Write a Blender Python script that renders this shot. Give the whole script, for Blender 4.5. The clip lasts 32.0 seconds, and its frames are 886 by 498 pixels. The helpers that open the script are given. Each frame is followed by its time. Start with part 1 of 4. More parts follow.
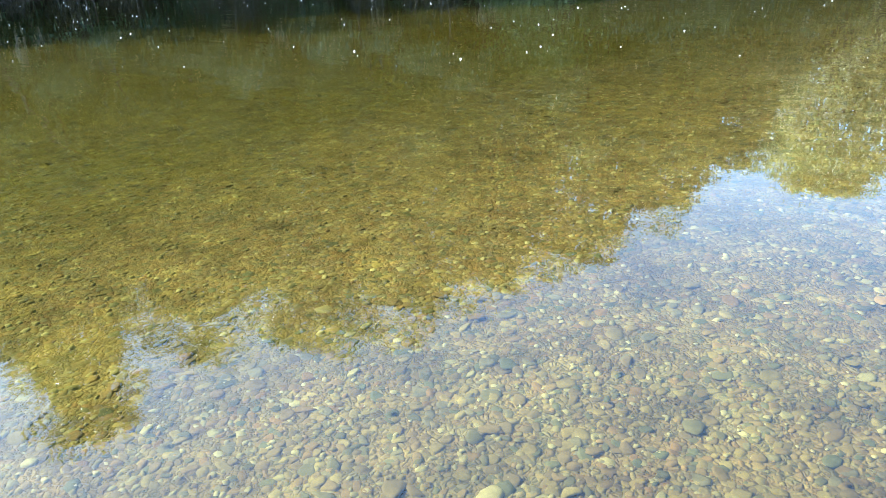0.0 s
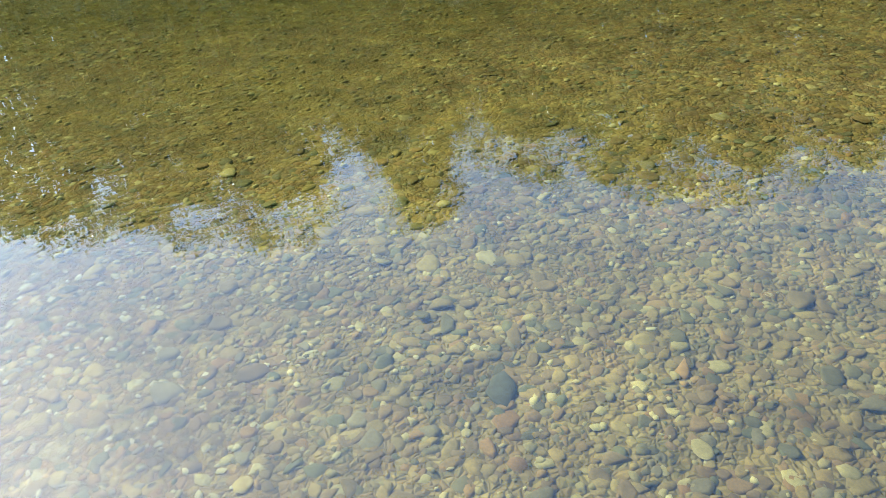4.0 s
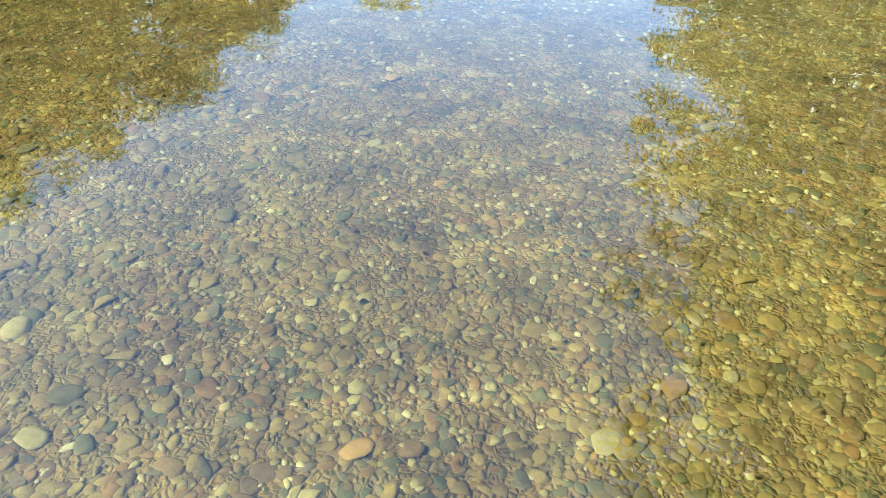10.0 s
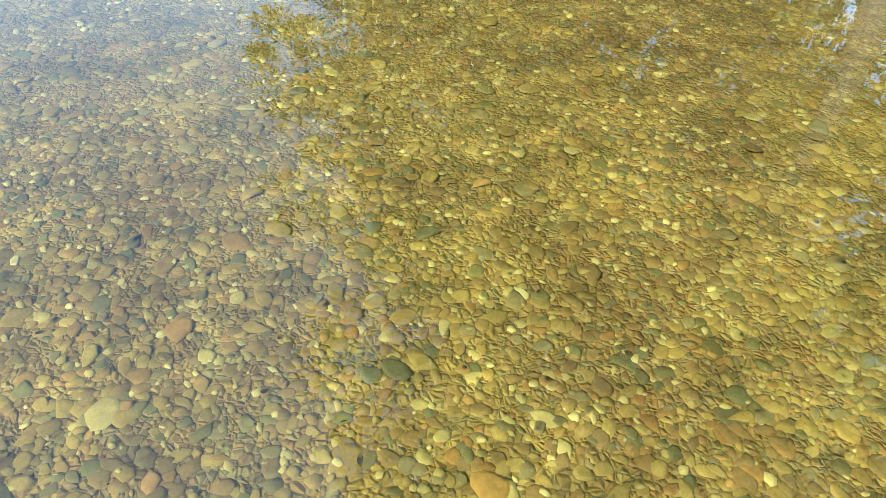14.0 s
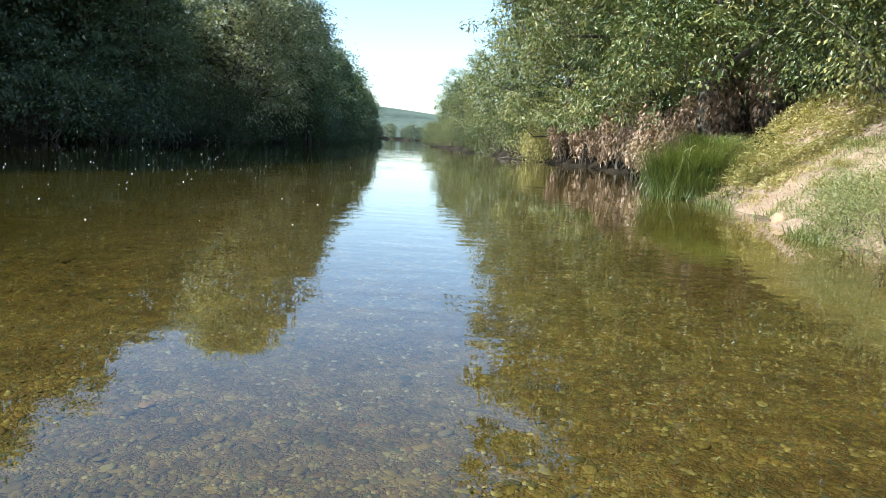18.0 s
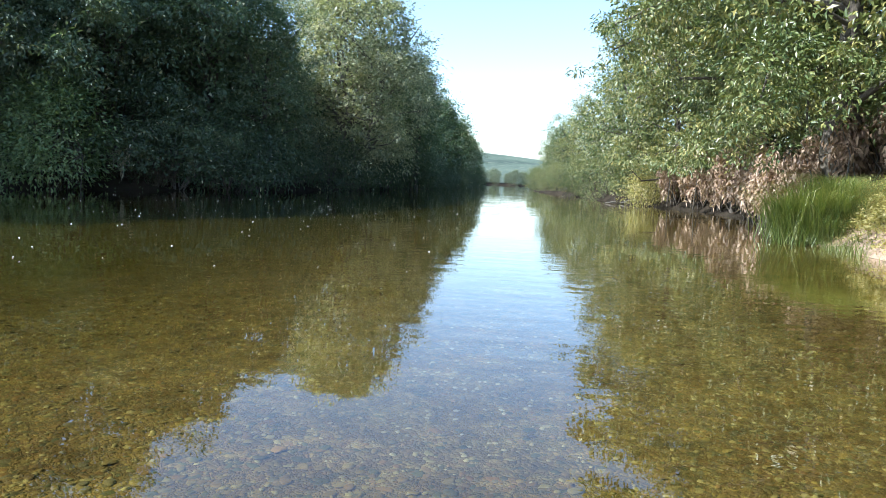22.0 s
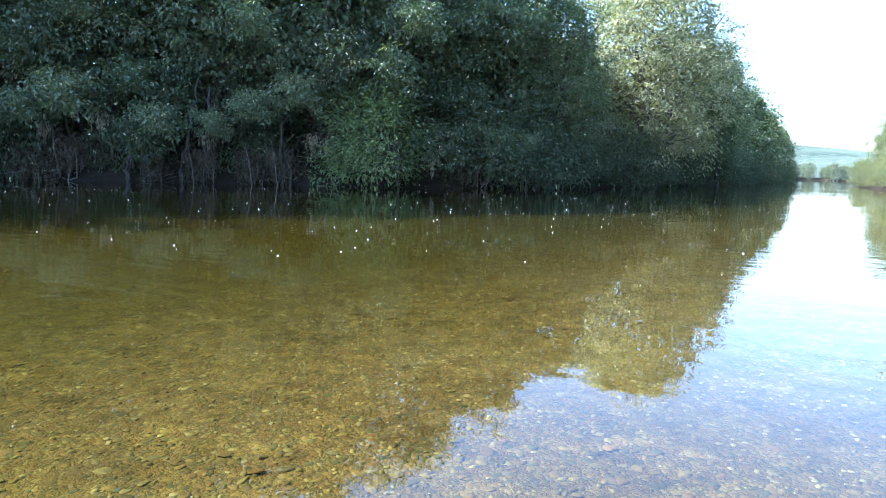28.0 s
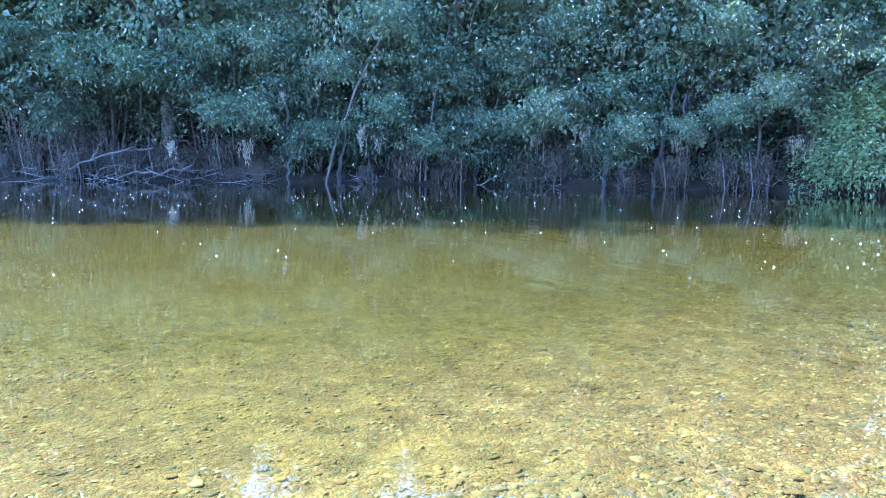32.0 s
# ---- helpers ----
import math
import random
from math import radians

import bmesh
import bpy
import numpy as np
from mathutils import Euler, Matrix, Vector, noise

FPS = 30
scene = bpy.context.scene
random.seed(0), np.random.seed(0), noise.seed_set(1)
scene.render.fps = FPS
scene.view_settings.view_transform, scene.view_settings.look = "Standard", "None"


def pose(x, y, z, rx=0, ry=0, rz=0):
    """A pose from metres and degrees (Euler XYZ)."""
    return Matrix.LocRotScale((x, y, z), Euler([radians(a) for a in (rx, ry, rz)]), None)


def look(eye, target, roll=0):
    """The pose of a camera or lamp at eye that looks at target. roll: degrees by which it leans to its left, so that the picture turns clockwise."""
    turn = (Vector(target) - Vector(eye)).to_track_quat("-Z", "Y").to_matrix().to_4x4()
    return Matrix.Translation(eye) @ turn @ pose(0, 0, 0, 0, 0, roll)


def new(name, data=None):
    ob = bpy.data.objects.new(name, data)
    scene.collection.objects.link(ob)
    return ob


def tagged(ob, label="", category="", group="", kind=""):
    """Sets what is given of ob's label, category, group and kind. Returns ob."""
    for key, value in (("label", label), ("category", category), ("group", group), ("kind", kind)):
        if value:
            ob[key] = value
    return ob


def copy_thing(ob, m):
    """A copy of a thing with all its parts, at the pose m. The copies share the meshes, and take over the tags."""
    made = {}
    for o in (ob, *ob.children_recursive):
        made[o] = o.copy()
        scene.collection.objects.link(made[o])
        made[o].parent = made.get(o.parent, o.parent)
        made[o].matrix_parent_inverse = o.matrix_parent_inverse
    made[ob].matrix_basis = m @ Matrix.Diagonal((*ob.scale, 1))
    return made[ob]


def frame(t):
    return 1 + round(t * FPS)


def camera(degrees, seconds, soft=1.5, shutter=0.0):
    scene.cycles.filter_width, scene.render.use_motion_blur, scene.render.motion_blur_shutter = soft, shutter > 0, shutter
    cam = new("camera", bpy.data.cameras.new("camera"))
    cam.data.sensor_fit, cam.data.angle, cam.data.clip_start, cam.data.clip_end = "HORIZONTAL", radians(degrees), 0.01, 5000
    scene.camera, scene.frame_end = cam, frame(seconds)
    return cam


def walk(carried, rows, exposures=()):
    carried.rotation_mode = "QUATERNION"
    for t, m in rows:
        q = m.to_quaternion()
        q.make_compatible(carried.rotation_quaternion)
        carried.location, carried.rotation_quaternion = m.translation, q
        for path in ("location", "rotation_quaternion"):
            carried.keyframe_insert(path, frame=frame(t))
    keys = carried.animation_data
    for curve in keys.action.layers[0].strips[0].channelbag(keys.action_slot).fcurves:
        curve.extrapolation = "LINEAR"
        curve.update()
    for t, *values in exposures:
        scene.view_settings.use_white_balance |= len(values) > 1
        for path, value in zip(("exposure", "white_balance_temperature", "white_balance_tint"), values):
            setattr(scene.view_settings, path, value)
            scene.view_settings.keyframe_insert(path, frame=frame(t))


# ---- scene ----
cam = camera(61.83, 32.0, 0.6)
PATH = [
    (0.0, pose(-0.793, 0.192, 1.286, 67.27, 2.24, 39.56)),
    (0.5, pose(-0.806, 0.144, 1.216, 65.46, 2.99, 43.27)),
    (1.0, pose(-0.844, 0.127, 1.219, 63.74, 2.22, 46.01)),
    (1.5, pose(-0.867, 0.086, 1.192, 62.48, 2.38, 51.23)),
    (2.0, pose(-0.953, -0.004, 1.214, 59.65, 2.47, 54.25)),
    (2.5, pose(-0.980, -0.040, 1.191, 58.49, 2.60, 57.80)),
    (3.0, pose(-0.979, -0.068, 1.123, 58.34, 2.43, 60.49)),
    (3.5, pose(-0.967, -0.059, 1.110, 57.93, 3.52, 64.84)),
    (5.5, pose(-0.925, -0.213, 1.233, 50.01, 6.14, 60.33)),
    (6.0, pose(-0.875, -0.126, 1.181, 49.03, 5.57, 52.07)),
    (6.5, pose(-0.841, -0.070, 1.169, 48.29, 3.92, 44.01)),
    (7.0, pose(-0.797, -0.012, 1.186, 47.96, 3.65, 39.40)),
    (7.5, pose(-0.740, 0.019, 1.143, 46.66, 2.86, 34.71)),
    (8.0, pose(-0.686, 0.081, 1.139, 46.08, 2.02, 27.67)),
    (8.5, pose(-0.603, 0.143, 1.137, 46.50, 1.37, 20.78)),
    (9.0, pose(-0.556, 0.152, 1.112, 46.48, 0.71, 16.78)),
    (9.5, pose(-0.516, 0.199, 1.127, 46.33, -0.58, 12.64)),
    (10.0, pose(-0.431, 0.218, 1.193, 54.56, -1.76, 9.47)),
    (10.5, pose(-0.381, 0.246, 1.255, 60.46, 0.37, 8.91)),
    (11.0, pose(-0.288, 0.264, 1.298, 60.88, 0.81, 8.17)),
    (11.5, pose(-0.234, 0.253, 1.204, 59.21, -1.20, 0.65)),
    (12.0, pose(-0.075, 0.222, 1.129, 53.31, -1.74, -8.25)),
    (12.5, pose(0.026, 0.239, 1.114, 49.08, -1.57, -15.40)),
    (13.0, pose(0.088, 0.226, 1.068, 46.83, -1.28, -19.70)),
    (13.5, pose(0.122, 0.238, 1.089, 46.00, -1.90, -21.47)),
    (14.0, pose(0.097, 0.268, 1.150, 50.32, -3.08, -19.80)),
    (14.5, pose(0.069, 0.262, 1.229, 57.78, -2.15, -16.14)),
    (15.0, pose(0.028, 0.277, 1.292, 63.39, -1.18, -11.25)),
    (15.5, pose(-0.004, 0.260, 1.395, 68.67, -1.41, -9.47)),
    (17.5, pose(0.056, 0.004, 1.157, 79.50, -3.33, -4.37)),
    (18.0, pose(0.023, 0.018, 1.173, 81.23, -3.28, -2.64)),
    (18.5, pose(0.007, 0.006, 1.190, 82.56, -2.66, -1.13)),
    (19.0, pose(0.000, 0.000, 1.200, 83.32, -2.98, -0.65)),
    (19.5, pose(-0.016, 0.013, 1.198, 83.12, -2.63, -0.05)),
    (20.0, pose(-0.026, 0.012, 1.198, 83.40, -2.76, 1.08)),
    (20.5, pose(-0.042, 0.008, 1.202, 83.67, -2.89, 2.30)),
    (21.0, pose(-0.061, 0.025, 1.200, 83.95, -2.67, 3.64)),
    (21.5, pose(-0.076, 0.014, 1.209, 84.33, -2.32, 4.51)),
    (22.0, pose(-0.096, 0.029, 1.192, 84.30, -2.47, 5.27)),
    (22.5, pose(-0.112, -0.001, 1.203, 84.29, -2.60, 7.02)),
    (23.0, pose(-0.115, 0.000, 1.202, 84.45, -2.61, 7.67)),
    (23.5, pose(-0.118, 0.006, 1.197, 84.31, -2.70, 7.86)),
    (24.0, pose(-0.144, -0.004, 1.211, 84.65, -2.79, 8.69)),
    (24.5, pose(-0.161, 0.032, 1.200, 84.72, -2.82, 10.09)),
    (26.5, pose(-0.234, -0.006, 1.196, 83.15, -2.10, 18.54)),
    (27.0, pose(-0.258, -0.027, 1.199, 83.32, -1.97, 20.66)),
    (27.5, pose(-0.295, -0.037, 1.205, 83.46, -1.54, 23.91)),
    (28.0, pose(-0.320, -0.067, 1.204, 83.25, -1.62, 27.36)),
    (28.5, pose(-0.348, -0.128, 1.208, 83.23, -1.49, 31.25)),
    (29.0, pose(-0.387, -0.169, 1.202, 82.84, -1.76, 34.75)),
    (29.5, pose(-0.453, -0.191, 1.198, 82.75, -1.77, 39.39)),
    (30.0, pose(-0.477, -0.225, 1.200, 82.37, -2.00, 43.68)),
    (30.5, pose(-0.486, -0.256, 1.204, 82.25, -1.87, 47.08)),
    (31.0, pose(-0.506, -0.287, 1.213, 82.68, -1.37, 51.11)),
    (31.5, pose(-0.515, -0.346, 1.220, 83.36, -0.96, 56.49)),
    (32.0, pose(-0.535, -0.392, 1.214, 83.06, -0.49, 61.92)),
]
EXPOSURES = [(0.0, 2.95, 5400, 2), (3.0, 2.50, 5350, 2), (6.0, 2.38, 5400, 4), (7.0, 2.56, 5350, 3), (9.0, 2.68, 5500, 7), (10.0, 2.63, 5500, 5), (11.0, 2.09, 5600, 3), (12.0, 2.63, 6050, 2), (13.0, 2.61, 5900, 2), (14.0, 2.62, 5900, 0), (15.5, 1.95, 6300, 8), (17.5, 1.57, 5950, 6), (20.0, 1.55, 5750, 6), (22.0, 1.84, 5650, 8), (24.5, 2.0, 5500, 10), (26.5, 2.56, 5450, 13), (28.0, 2.77, 5300, 12), (30.0, 3.80, 4620, 17), (31.0, 3.87, 4540, 18), (32.0, 4.16, 4330, 23)]
walk(cam, PATH, EXPOSURES)

# ---- world, sun ----
SUN_AZ, SUN_EL = 116.0, 43.0   # degrees left of +y, degrees up
world = bpy.data.worlds.new("sky")
scene.world = world
world.use_nodes = True
wn = world.node_tree.nodes
sky = wn.new("ShaderNodeTexSky")
sky.sky_type = "NISHITA"
sky.sun_disc = False
sky.sun_elevation = radians(SUN_EL)
sky.sun_rotation = radians(-SUN_AZ)
sky.air_density, sky.dust_density, sky.ozone_density = 1.0, 0.8, 1.6
world.node_tree.links.new(sky.outputs[0], wn["Background"].inputs[0])
wn["Background"].inputs[1].default_value = 0.105
sun = new("sun", bpy.data.lights.new("sun", "SUN"))
sun.data.energy, sun.data.angle, sun.data.color = 3.1, radians(0.53), (1.0, 0.95, 0.87)
sa, se = radians(SUN_AZ), radians(SUN_EL)
sun_dir = Vector((-math.sin(sa) * math.cos(se), math.cos(sa) * math.cos(se), math.sin(se)))
sun.matrix_world = look(sun_dir * 100, (0, 0, 0))


# ---- materials ----
def material(name):
    m = bpy.data.materials.new(name)
    m.use_nodes = True
    nt = m.node_tree
    nt.nodes.clear()
    out = nt.nodes.new("ShaderNodeOutputMaterial")
    return m, nt, out


def node(nt, kind, inputs=None, operation="", feature=""):
    n = nt.nodes.new(kind)
    if operation:
        n.operation = operation
    if feature:
        n.feature = feature
    for k, v in (inputs or {}).items():
        if isinstance(v, bpy.types.NodeSocket):
            nt.links.new(v, n.inputs[k])
        else:
            n.inputs[k].default_value = v
    return n


def ramp(nt, fac, stops, interpolation="LINEAR"):
    n = nt.nodes.new("ShaderNodeValToRGB")
    n.color_ramp.interpolation = interpolation
    els = n.color_ramp.elements
    while len(els) < len(stops):
        els.new(0.5)
    for e, (p, c) in zip(els, stops):
        e.position, e.color = p, (*c, 1)
    nt.links.new(fac, n.inputs[0])
    return n.outputs[0]


def mix(nt, fac, a, b, blend="MIX"):
    n = nt.nodes.new("ShaderNodeMix")
    n.data_type, n.blend_type = "RGBA", blend
    for k, v in ((0, fac), (6, a), (7, b)):
        if isinstance(v, bpy.types.NodeSocket):
            nt.links.new(v, n.inputs[k])
        else:
            n.inputs[k].default_value = v if k == 0 else (*v, 1)
    return n.outputs[2]


def coords(nt):
    return node(nt, "ShaderNodeNewGeometry").outputs["Position"]


def noise_tex(nt, vec, scale, detail=3.0, rough=0.55, out="Fac"):
    return node(nt, "ShaderNodeTexNoise", {"Vector": vec, "Scale": scale, "Detail": detail, "Roughness": rough}).outputs[out]


def bump(nt, height, strength, distance):
    return node(nt, "ShaderNodeBump", {"Height": height, "Strength": strength, "Distance": distance}).outputs[0]


STONES = [(0.00, (0.13, 0.123, 0.108)), (0.08, (0.19, 0.140, 0.112)), (0.25, (0.235, 0.164, 0.118)),
          (0.40, (0.26, 0.203, 0.130)), (0.53, (0.205, 0.183, 0.168)), (0.62, (0.30, 0.228, 0.130)),
          (0.74, (0.26, 0.163, 0.105)), (0.81, (0.137, 0.143, 0.122)), (0.88, (0.335, 0.27, 0.160)), (0.95, (0.40, 0.355, 0.255))]


def deep(nt, pos, c):
    """Patches of darker and sandier stones, olive algae, and deeper water's darkening painted into the colour."""
    c = mix(nt, 1.0, c, ramp(nt, noise_tex(nt, pos, 2.4, 3), [(0.34, (0.80, 0.77, 0.77)), (0.5, (0.97, 0.95, 0.94)), (0.66, (1.14, 1.11, 1.0))]), "MULTIPLY")
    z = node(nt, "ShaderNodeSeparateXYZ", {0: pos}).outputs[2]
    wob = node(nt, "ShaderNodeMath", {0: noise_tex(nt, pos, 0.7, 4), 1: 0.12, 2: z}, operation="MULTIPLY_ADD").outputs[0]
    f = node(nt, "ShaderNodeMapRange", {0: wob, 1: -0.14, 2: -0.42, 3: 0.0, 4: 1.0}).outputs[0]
    # olive and dark with depth: light lost in the water, put into the colour
    depth_tint = mix(nt, 0.22, mix(nt, 1.0, c, (0.47, 0.50, 0.20), "MULTIPLY"), (0.080, 0.082, 0.024))
    c = mix(nt, f, c, depth_tint)
    return mix(nt, 0.8, c, ramp(nt, noise_tex(nt, pos, 5.5, 5, 0.7), [(0.30, (0.5, 0.5, 0.45)), (0.5, (0.94, 0.94, 0.92)), (0.70, (1.40, 1.38, 1.25))]), "MULTIPLY")


def stone_material(name, per_object, colours=STONES):
    m, nt, out = material(name)
    pos = coords(nt)
    if per_object:
        rnd = node(nt, "ShaderNodeObjectInfo").outputs["Random"]
    else:
        rnd = node(nt, "ShaderNodeNewGeometry").outputs["Random Per Island"]
    base = ramp(nt, rnd, colours, "CONSTANT")
    fine = noise_tex(nt, pos, 160, 4)
    blot = noise_tex(nt, pos, 35, 3)
    c = mix(nt, 0.40, base, ramp(nt, blot, [(0.3, (0.35, 0.33, 0.28)), (0.7, (1.0, 1.0, 1.0))]), "MULTIPLY")
    c = mix(nt, 0.3, c, ramp(nt, fine, [(0.35, (0.5, 0.5, 0.45)), (0.65, (1.1, 1.08, 1.0))]), "MULTIPLY")
    algae = ramp(nt, noise_tex(nt, pos, 1.3, 4), [(0.40, (0, 0, 0)), (0.68, (1, 1, 1))])
    c = mix(nt, node(nt, "ShaderNodeMath", {0: algae, 1: 0.45}, operation="MULTIPLY").outputs[0], c, (0.20, 0.17, 0.07))
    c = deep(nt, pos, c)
    p = node(nt, "ShaderNodeBsdfPrincipled", {"Base Color": c, "Roughness": 0.75, "Normal": bump(nt, fine, 0.35, 0.004)})
    p.inputs["Specular IOR Level"].default_value = 0.15
    nt.links.new(p.outputs[0], out.inputs[0])
    return m


def one_stone_material(name, col):
    m, nt, out = material(name)
    pos = coords(nt)
    fine = noise_tex(nt, pos, 120, 4)
    c = mix(nt, 0.6, col, ramp(nt, noise_tex(nt, pos, 40, 3), [(0.3, (0.55, 0.52, 0.45)), (0.7, (1.0, 1.0, 1.0))]), "MULTIPLY")
    p = node(nt, "ShaderNodeBsdfPrincipled", {"Base Color": c, "Roughness": 0.75, "Normal": bump(nt, fine, 0.4, 0.004)})
    p.inputs["Specular IOR Level"].default_value = 0.15
    nt.links.new(p.outputs[0], out.inputs[0])
    return m


def gravel_material():
    """The river bed: silt and small pebbles as cells of three sizes."""
    m, nt, out = material("gravel_bed")
    pos = coords(nt)
    warp = node(nt, "ShaderNodeVectorMath", {0: noise_tex(nt, pos, 9, 2, 0.5, "Color"), 1: (0.05, 0.05, 0.0)}, operation="MULTIPLY").outputs[0]
    vec = node(nt, "ShaderNodeVectorMath", {0: pos, 1: warp}, operation="ADD").outputs[0]
    cols, hts = [], []
    for sc in (46.0, 22.0, 9.0):
        v = node(nt, "ShaderNodeTexVoronoi", {"Vector": vec, "Scale": sc, "Randomness": 1.0})
        d = node(nt, "ShaderNodeTexVoronoi", {"Vector": vec, "Scale": sc, "Randomness": 1.0}, feature="DISTANCE_TO_EDGE").outputs["Distance"]
        r = node(nt, "ShaderNodeSeparateColor", {0: v.outputs["Color"]}).outputs[0]
        cols.append(ramp(nt, r, STONES, "CONSTANT"))
        hts.append(ramp(nt, d, [(0.0, (0, 0, 0)), (0.25, (1, 1, 1))]))
    c = mix(nt, 0.5, cols[0], cols[1])
    sel = ramp(nt, noise_tex(nt, pos, 4.5, 2), [(0.52, (0, 0, 0)), (0.58, (1, 1, 1))])
    c = mix(nt, sel, c, mix(nt, 0.4, cols[2], cols[1]))
    c = mix(nt, 0.15, c, (0.23, 0.185, 0.135))
    c = mix(nt, 1.0, c, (0.96, 0.93, 0.90), "MULTIPLY")
    dark = mix(nt, 0.55, hts[0], hts[1])
    c = mix(nt, 0.75, c, ramp(nt, dark, [(0.0, (0.60, 0.57, 0.52)), (0.7, (0.97, 0.97, 0.97))]), "MULTIPLY")
    silt = ramp(nt, noise_tex(nt, pos, 0.45, 5), [(0.42, (0, 0, 0)), (0.66, (1, 1, 1))])
    c = mix(nt, node(nt, "ShaderNodeMath", {0: silt, 1: 0.5}, operation="MULTIPLY").outputs[0], c, (0.23, 0.19, 0.085))
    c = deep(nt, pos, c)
    p = node(nt, "ShaderNodeBsdfPrincipled", {"Base Color": c, "Roughness": 0.85, "Normal": bump(nt, dark, 0.6, 0.02)})
    p.inputs["Specular IOR Level"].default_value = 0.1
    nt.links.new(p.outputs[0], out.inputs[0])
    return m


def soil_material(name, a, b, spots, size=1.0):
    m, nt, out = material(name)
    pos = coords(nt)
    n1, n2, n3 = noise_tex(nt, pos, 0.9 * size, 5), noise_tex(nt, pos, 7 * size, 5, 0.65), noise_tex(nt, pos, 45 * size, 3, 0.7)
    c = mix(nt, ramp(nt, n1, [(0.35, (0, 0, 0)), (0.65, (1, 1, 1))]), a, b)
    c = mix(nt, ramp(nt, n2, [(0.5, (0, 0, 0)), (0.7, (1, 1, 1))]), c, spots)
    c = mix(nt, 0.6, c, ramp(nt, n3, [(0.3, (0.4, 0.38, 0.35)), (0.7, (1.1, 1.1, 1.1))]), "MULTIPLY")
    p = node(nt, "ShaderNodeBsdfPrincipled", {"Base Color": c, "Roughness": 0.95, "Normal": bump(nt, n2, 0.8, 0.15)})
    p.inputs["Specular IOR Level"].default_value = 0.1
    nt.links.new(p.outputs[0], out.inputs[0])
    return m


def water_material():
    m, nt, out = material("river_water")
    pos = coords(nt)
    flat = node(nt, "ShaderNodeVectorMath", {0: pos, 1: (1.0, 0.55, 1.0)}, operation="MULTIPLY").outputs[0]
    wide = noise_tex(nt, flat, 0.9, 2, 0.4)
    mid = noise_tex(nt, flat, 9.0, 2, 0.5)
    patch = ramp(nt, noise_tex(nt, pos, 0.16, 2), [(0.42, (0.15, 0.15, 0.15)), (0.66, (1, 1, 1))])
    rip = node(nt, "ShaderNodeMath", {0: mid, 1: patch}, operation="MULTIPLY").outputs[0]
    long = node(nt, "ShaderNodeVectorMath", {0: pos, 1: (0.8, 3.2, 1.0)}, operation="MULTIPLY").outputs[0]
    swell = node(nt, "ShaderNodeMath", {0: noise_tex(nt, long, 1.0, 1, 0.4), 1: patch}, operation="MULTIPLY").outputs[0]
    n = bump(nt, wide, 0.30, 0.014)
    n = node(nt, "ShaderNodeBump", {"Height": swell, "Strength": 0.45, "Distance": 0.016, "Normal": n}).outputs[0]
    n = node(nt, "ShaderNodeBump", {"Height": rip, "Strength": 0.28, "Distance": 0.005, "Normal": n}).outputs[0]
    facing = node(nt, "ShaderNodeLayerWeight", {"Blend": 0.5, "Normal": n}).outputs["Facing"]
    steep = node(nt, "ShaderNodeMath", {0: facing, 1: 5.0}, operation="POWER").outputs[0]
    fres = node(nt, "ShaderNodeMath", {0: steep, 1: 0.935, 2: 0.065}, operation="MULTIPLY_ADD").outputs[0]
    tr = node(nt, "ShaderNodeBsdfTransparent", {"Color": (0.66, 0.63, 0.385, 1)})
    gl = node(nt, "ShaderNodeBsdfGlossy", {"Color": (1, 1, 1, 1), "Roughness": 0.0, "Normal": n})
    mx = node(nt, "ShaderNodeMixShader", {0: fres, 1: tr.outputs[0], 2: gl.outputs[0]})
    nt.links.new(mx.outputs[0], out.inputs[0])
    return m


def leaf_material(name, stops, translucent=0.35, gloss=0.55, pale=0.0, rough=0.42):
    """Leaf colours varied leaf by leaf and tree by tree."""
    m, nt, out = material(name)
    geo = node(nt, "ShaderNodeNewGeometry")
    pos = geo.outputs["Position"]
    obj = node(nt, "ShaderNodeObjectInfo").outputs["Random"]
    big = noise_tex(nt, pos, 0.55, 3)
    f = node(nt, "ShaderNodeMath", {0: geo.outputs["Random Per Island"], 1: 0.45}, operation="MULTIPLY").outputs[0]
    f = node(nt, "ShaderNodeMath", {0: big, 1: 0.6, 2: f}, operation="MULTIPLY_ADD").outputs[0]
    f = node(nt, "ShaderNodeMath", {0: obj, 1: 0.18, 2: f}, operation="MULTIPLY_ADD").outputs[0]
    c = ramp(nt, f, stops)
    # a few leaves, like dead ones, painted pale as lit specks and glints
    if pale:
        glint = node(nt, "ShaderNodeMath", {0: geo.outputs["Random Per Island"], 1: 1.0 - pale}, operation="GREATER_THAN").outputs[0]
        c = mix(nt, glint, c, (0.50, 0.47, 0.33))
    p = node(nt, "ShaderNodeBsdfPrincipled", {"Base Color": c, "Roughness": rough})
    p.inputs["Specular IOR Level"].default_value = gloss
    t = node(nt, "ShaderNodeBsdfTranslucent", {"Color": mix(nt, 1.0, c, (1.3, 1.35, 0.6), "MULTIPLY")})
    mx = node(nt, "ShaderNodeMixShader", {0: translucent, 1: p.outputs[0], 2: t.outputs[0]})
    nt.links.new(mx.outputs[0], out.inputs[0])
    return m


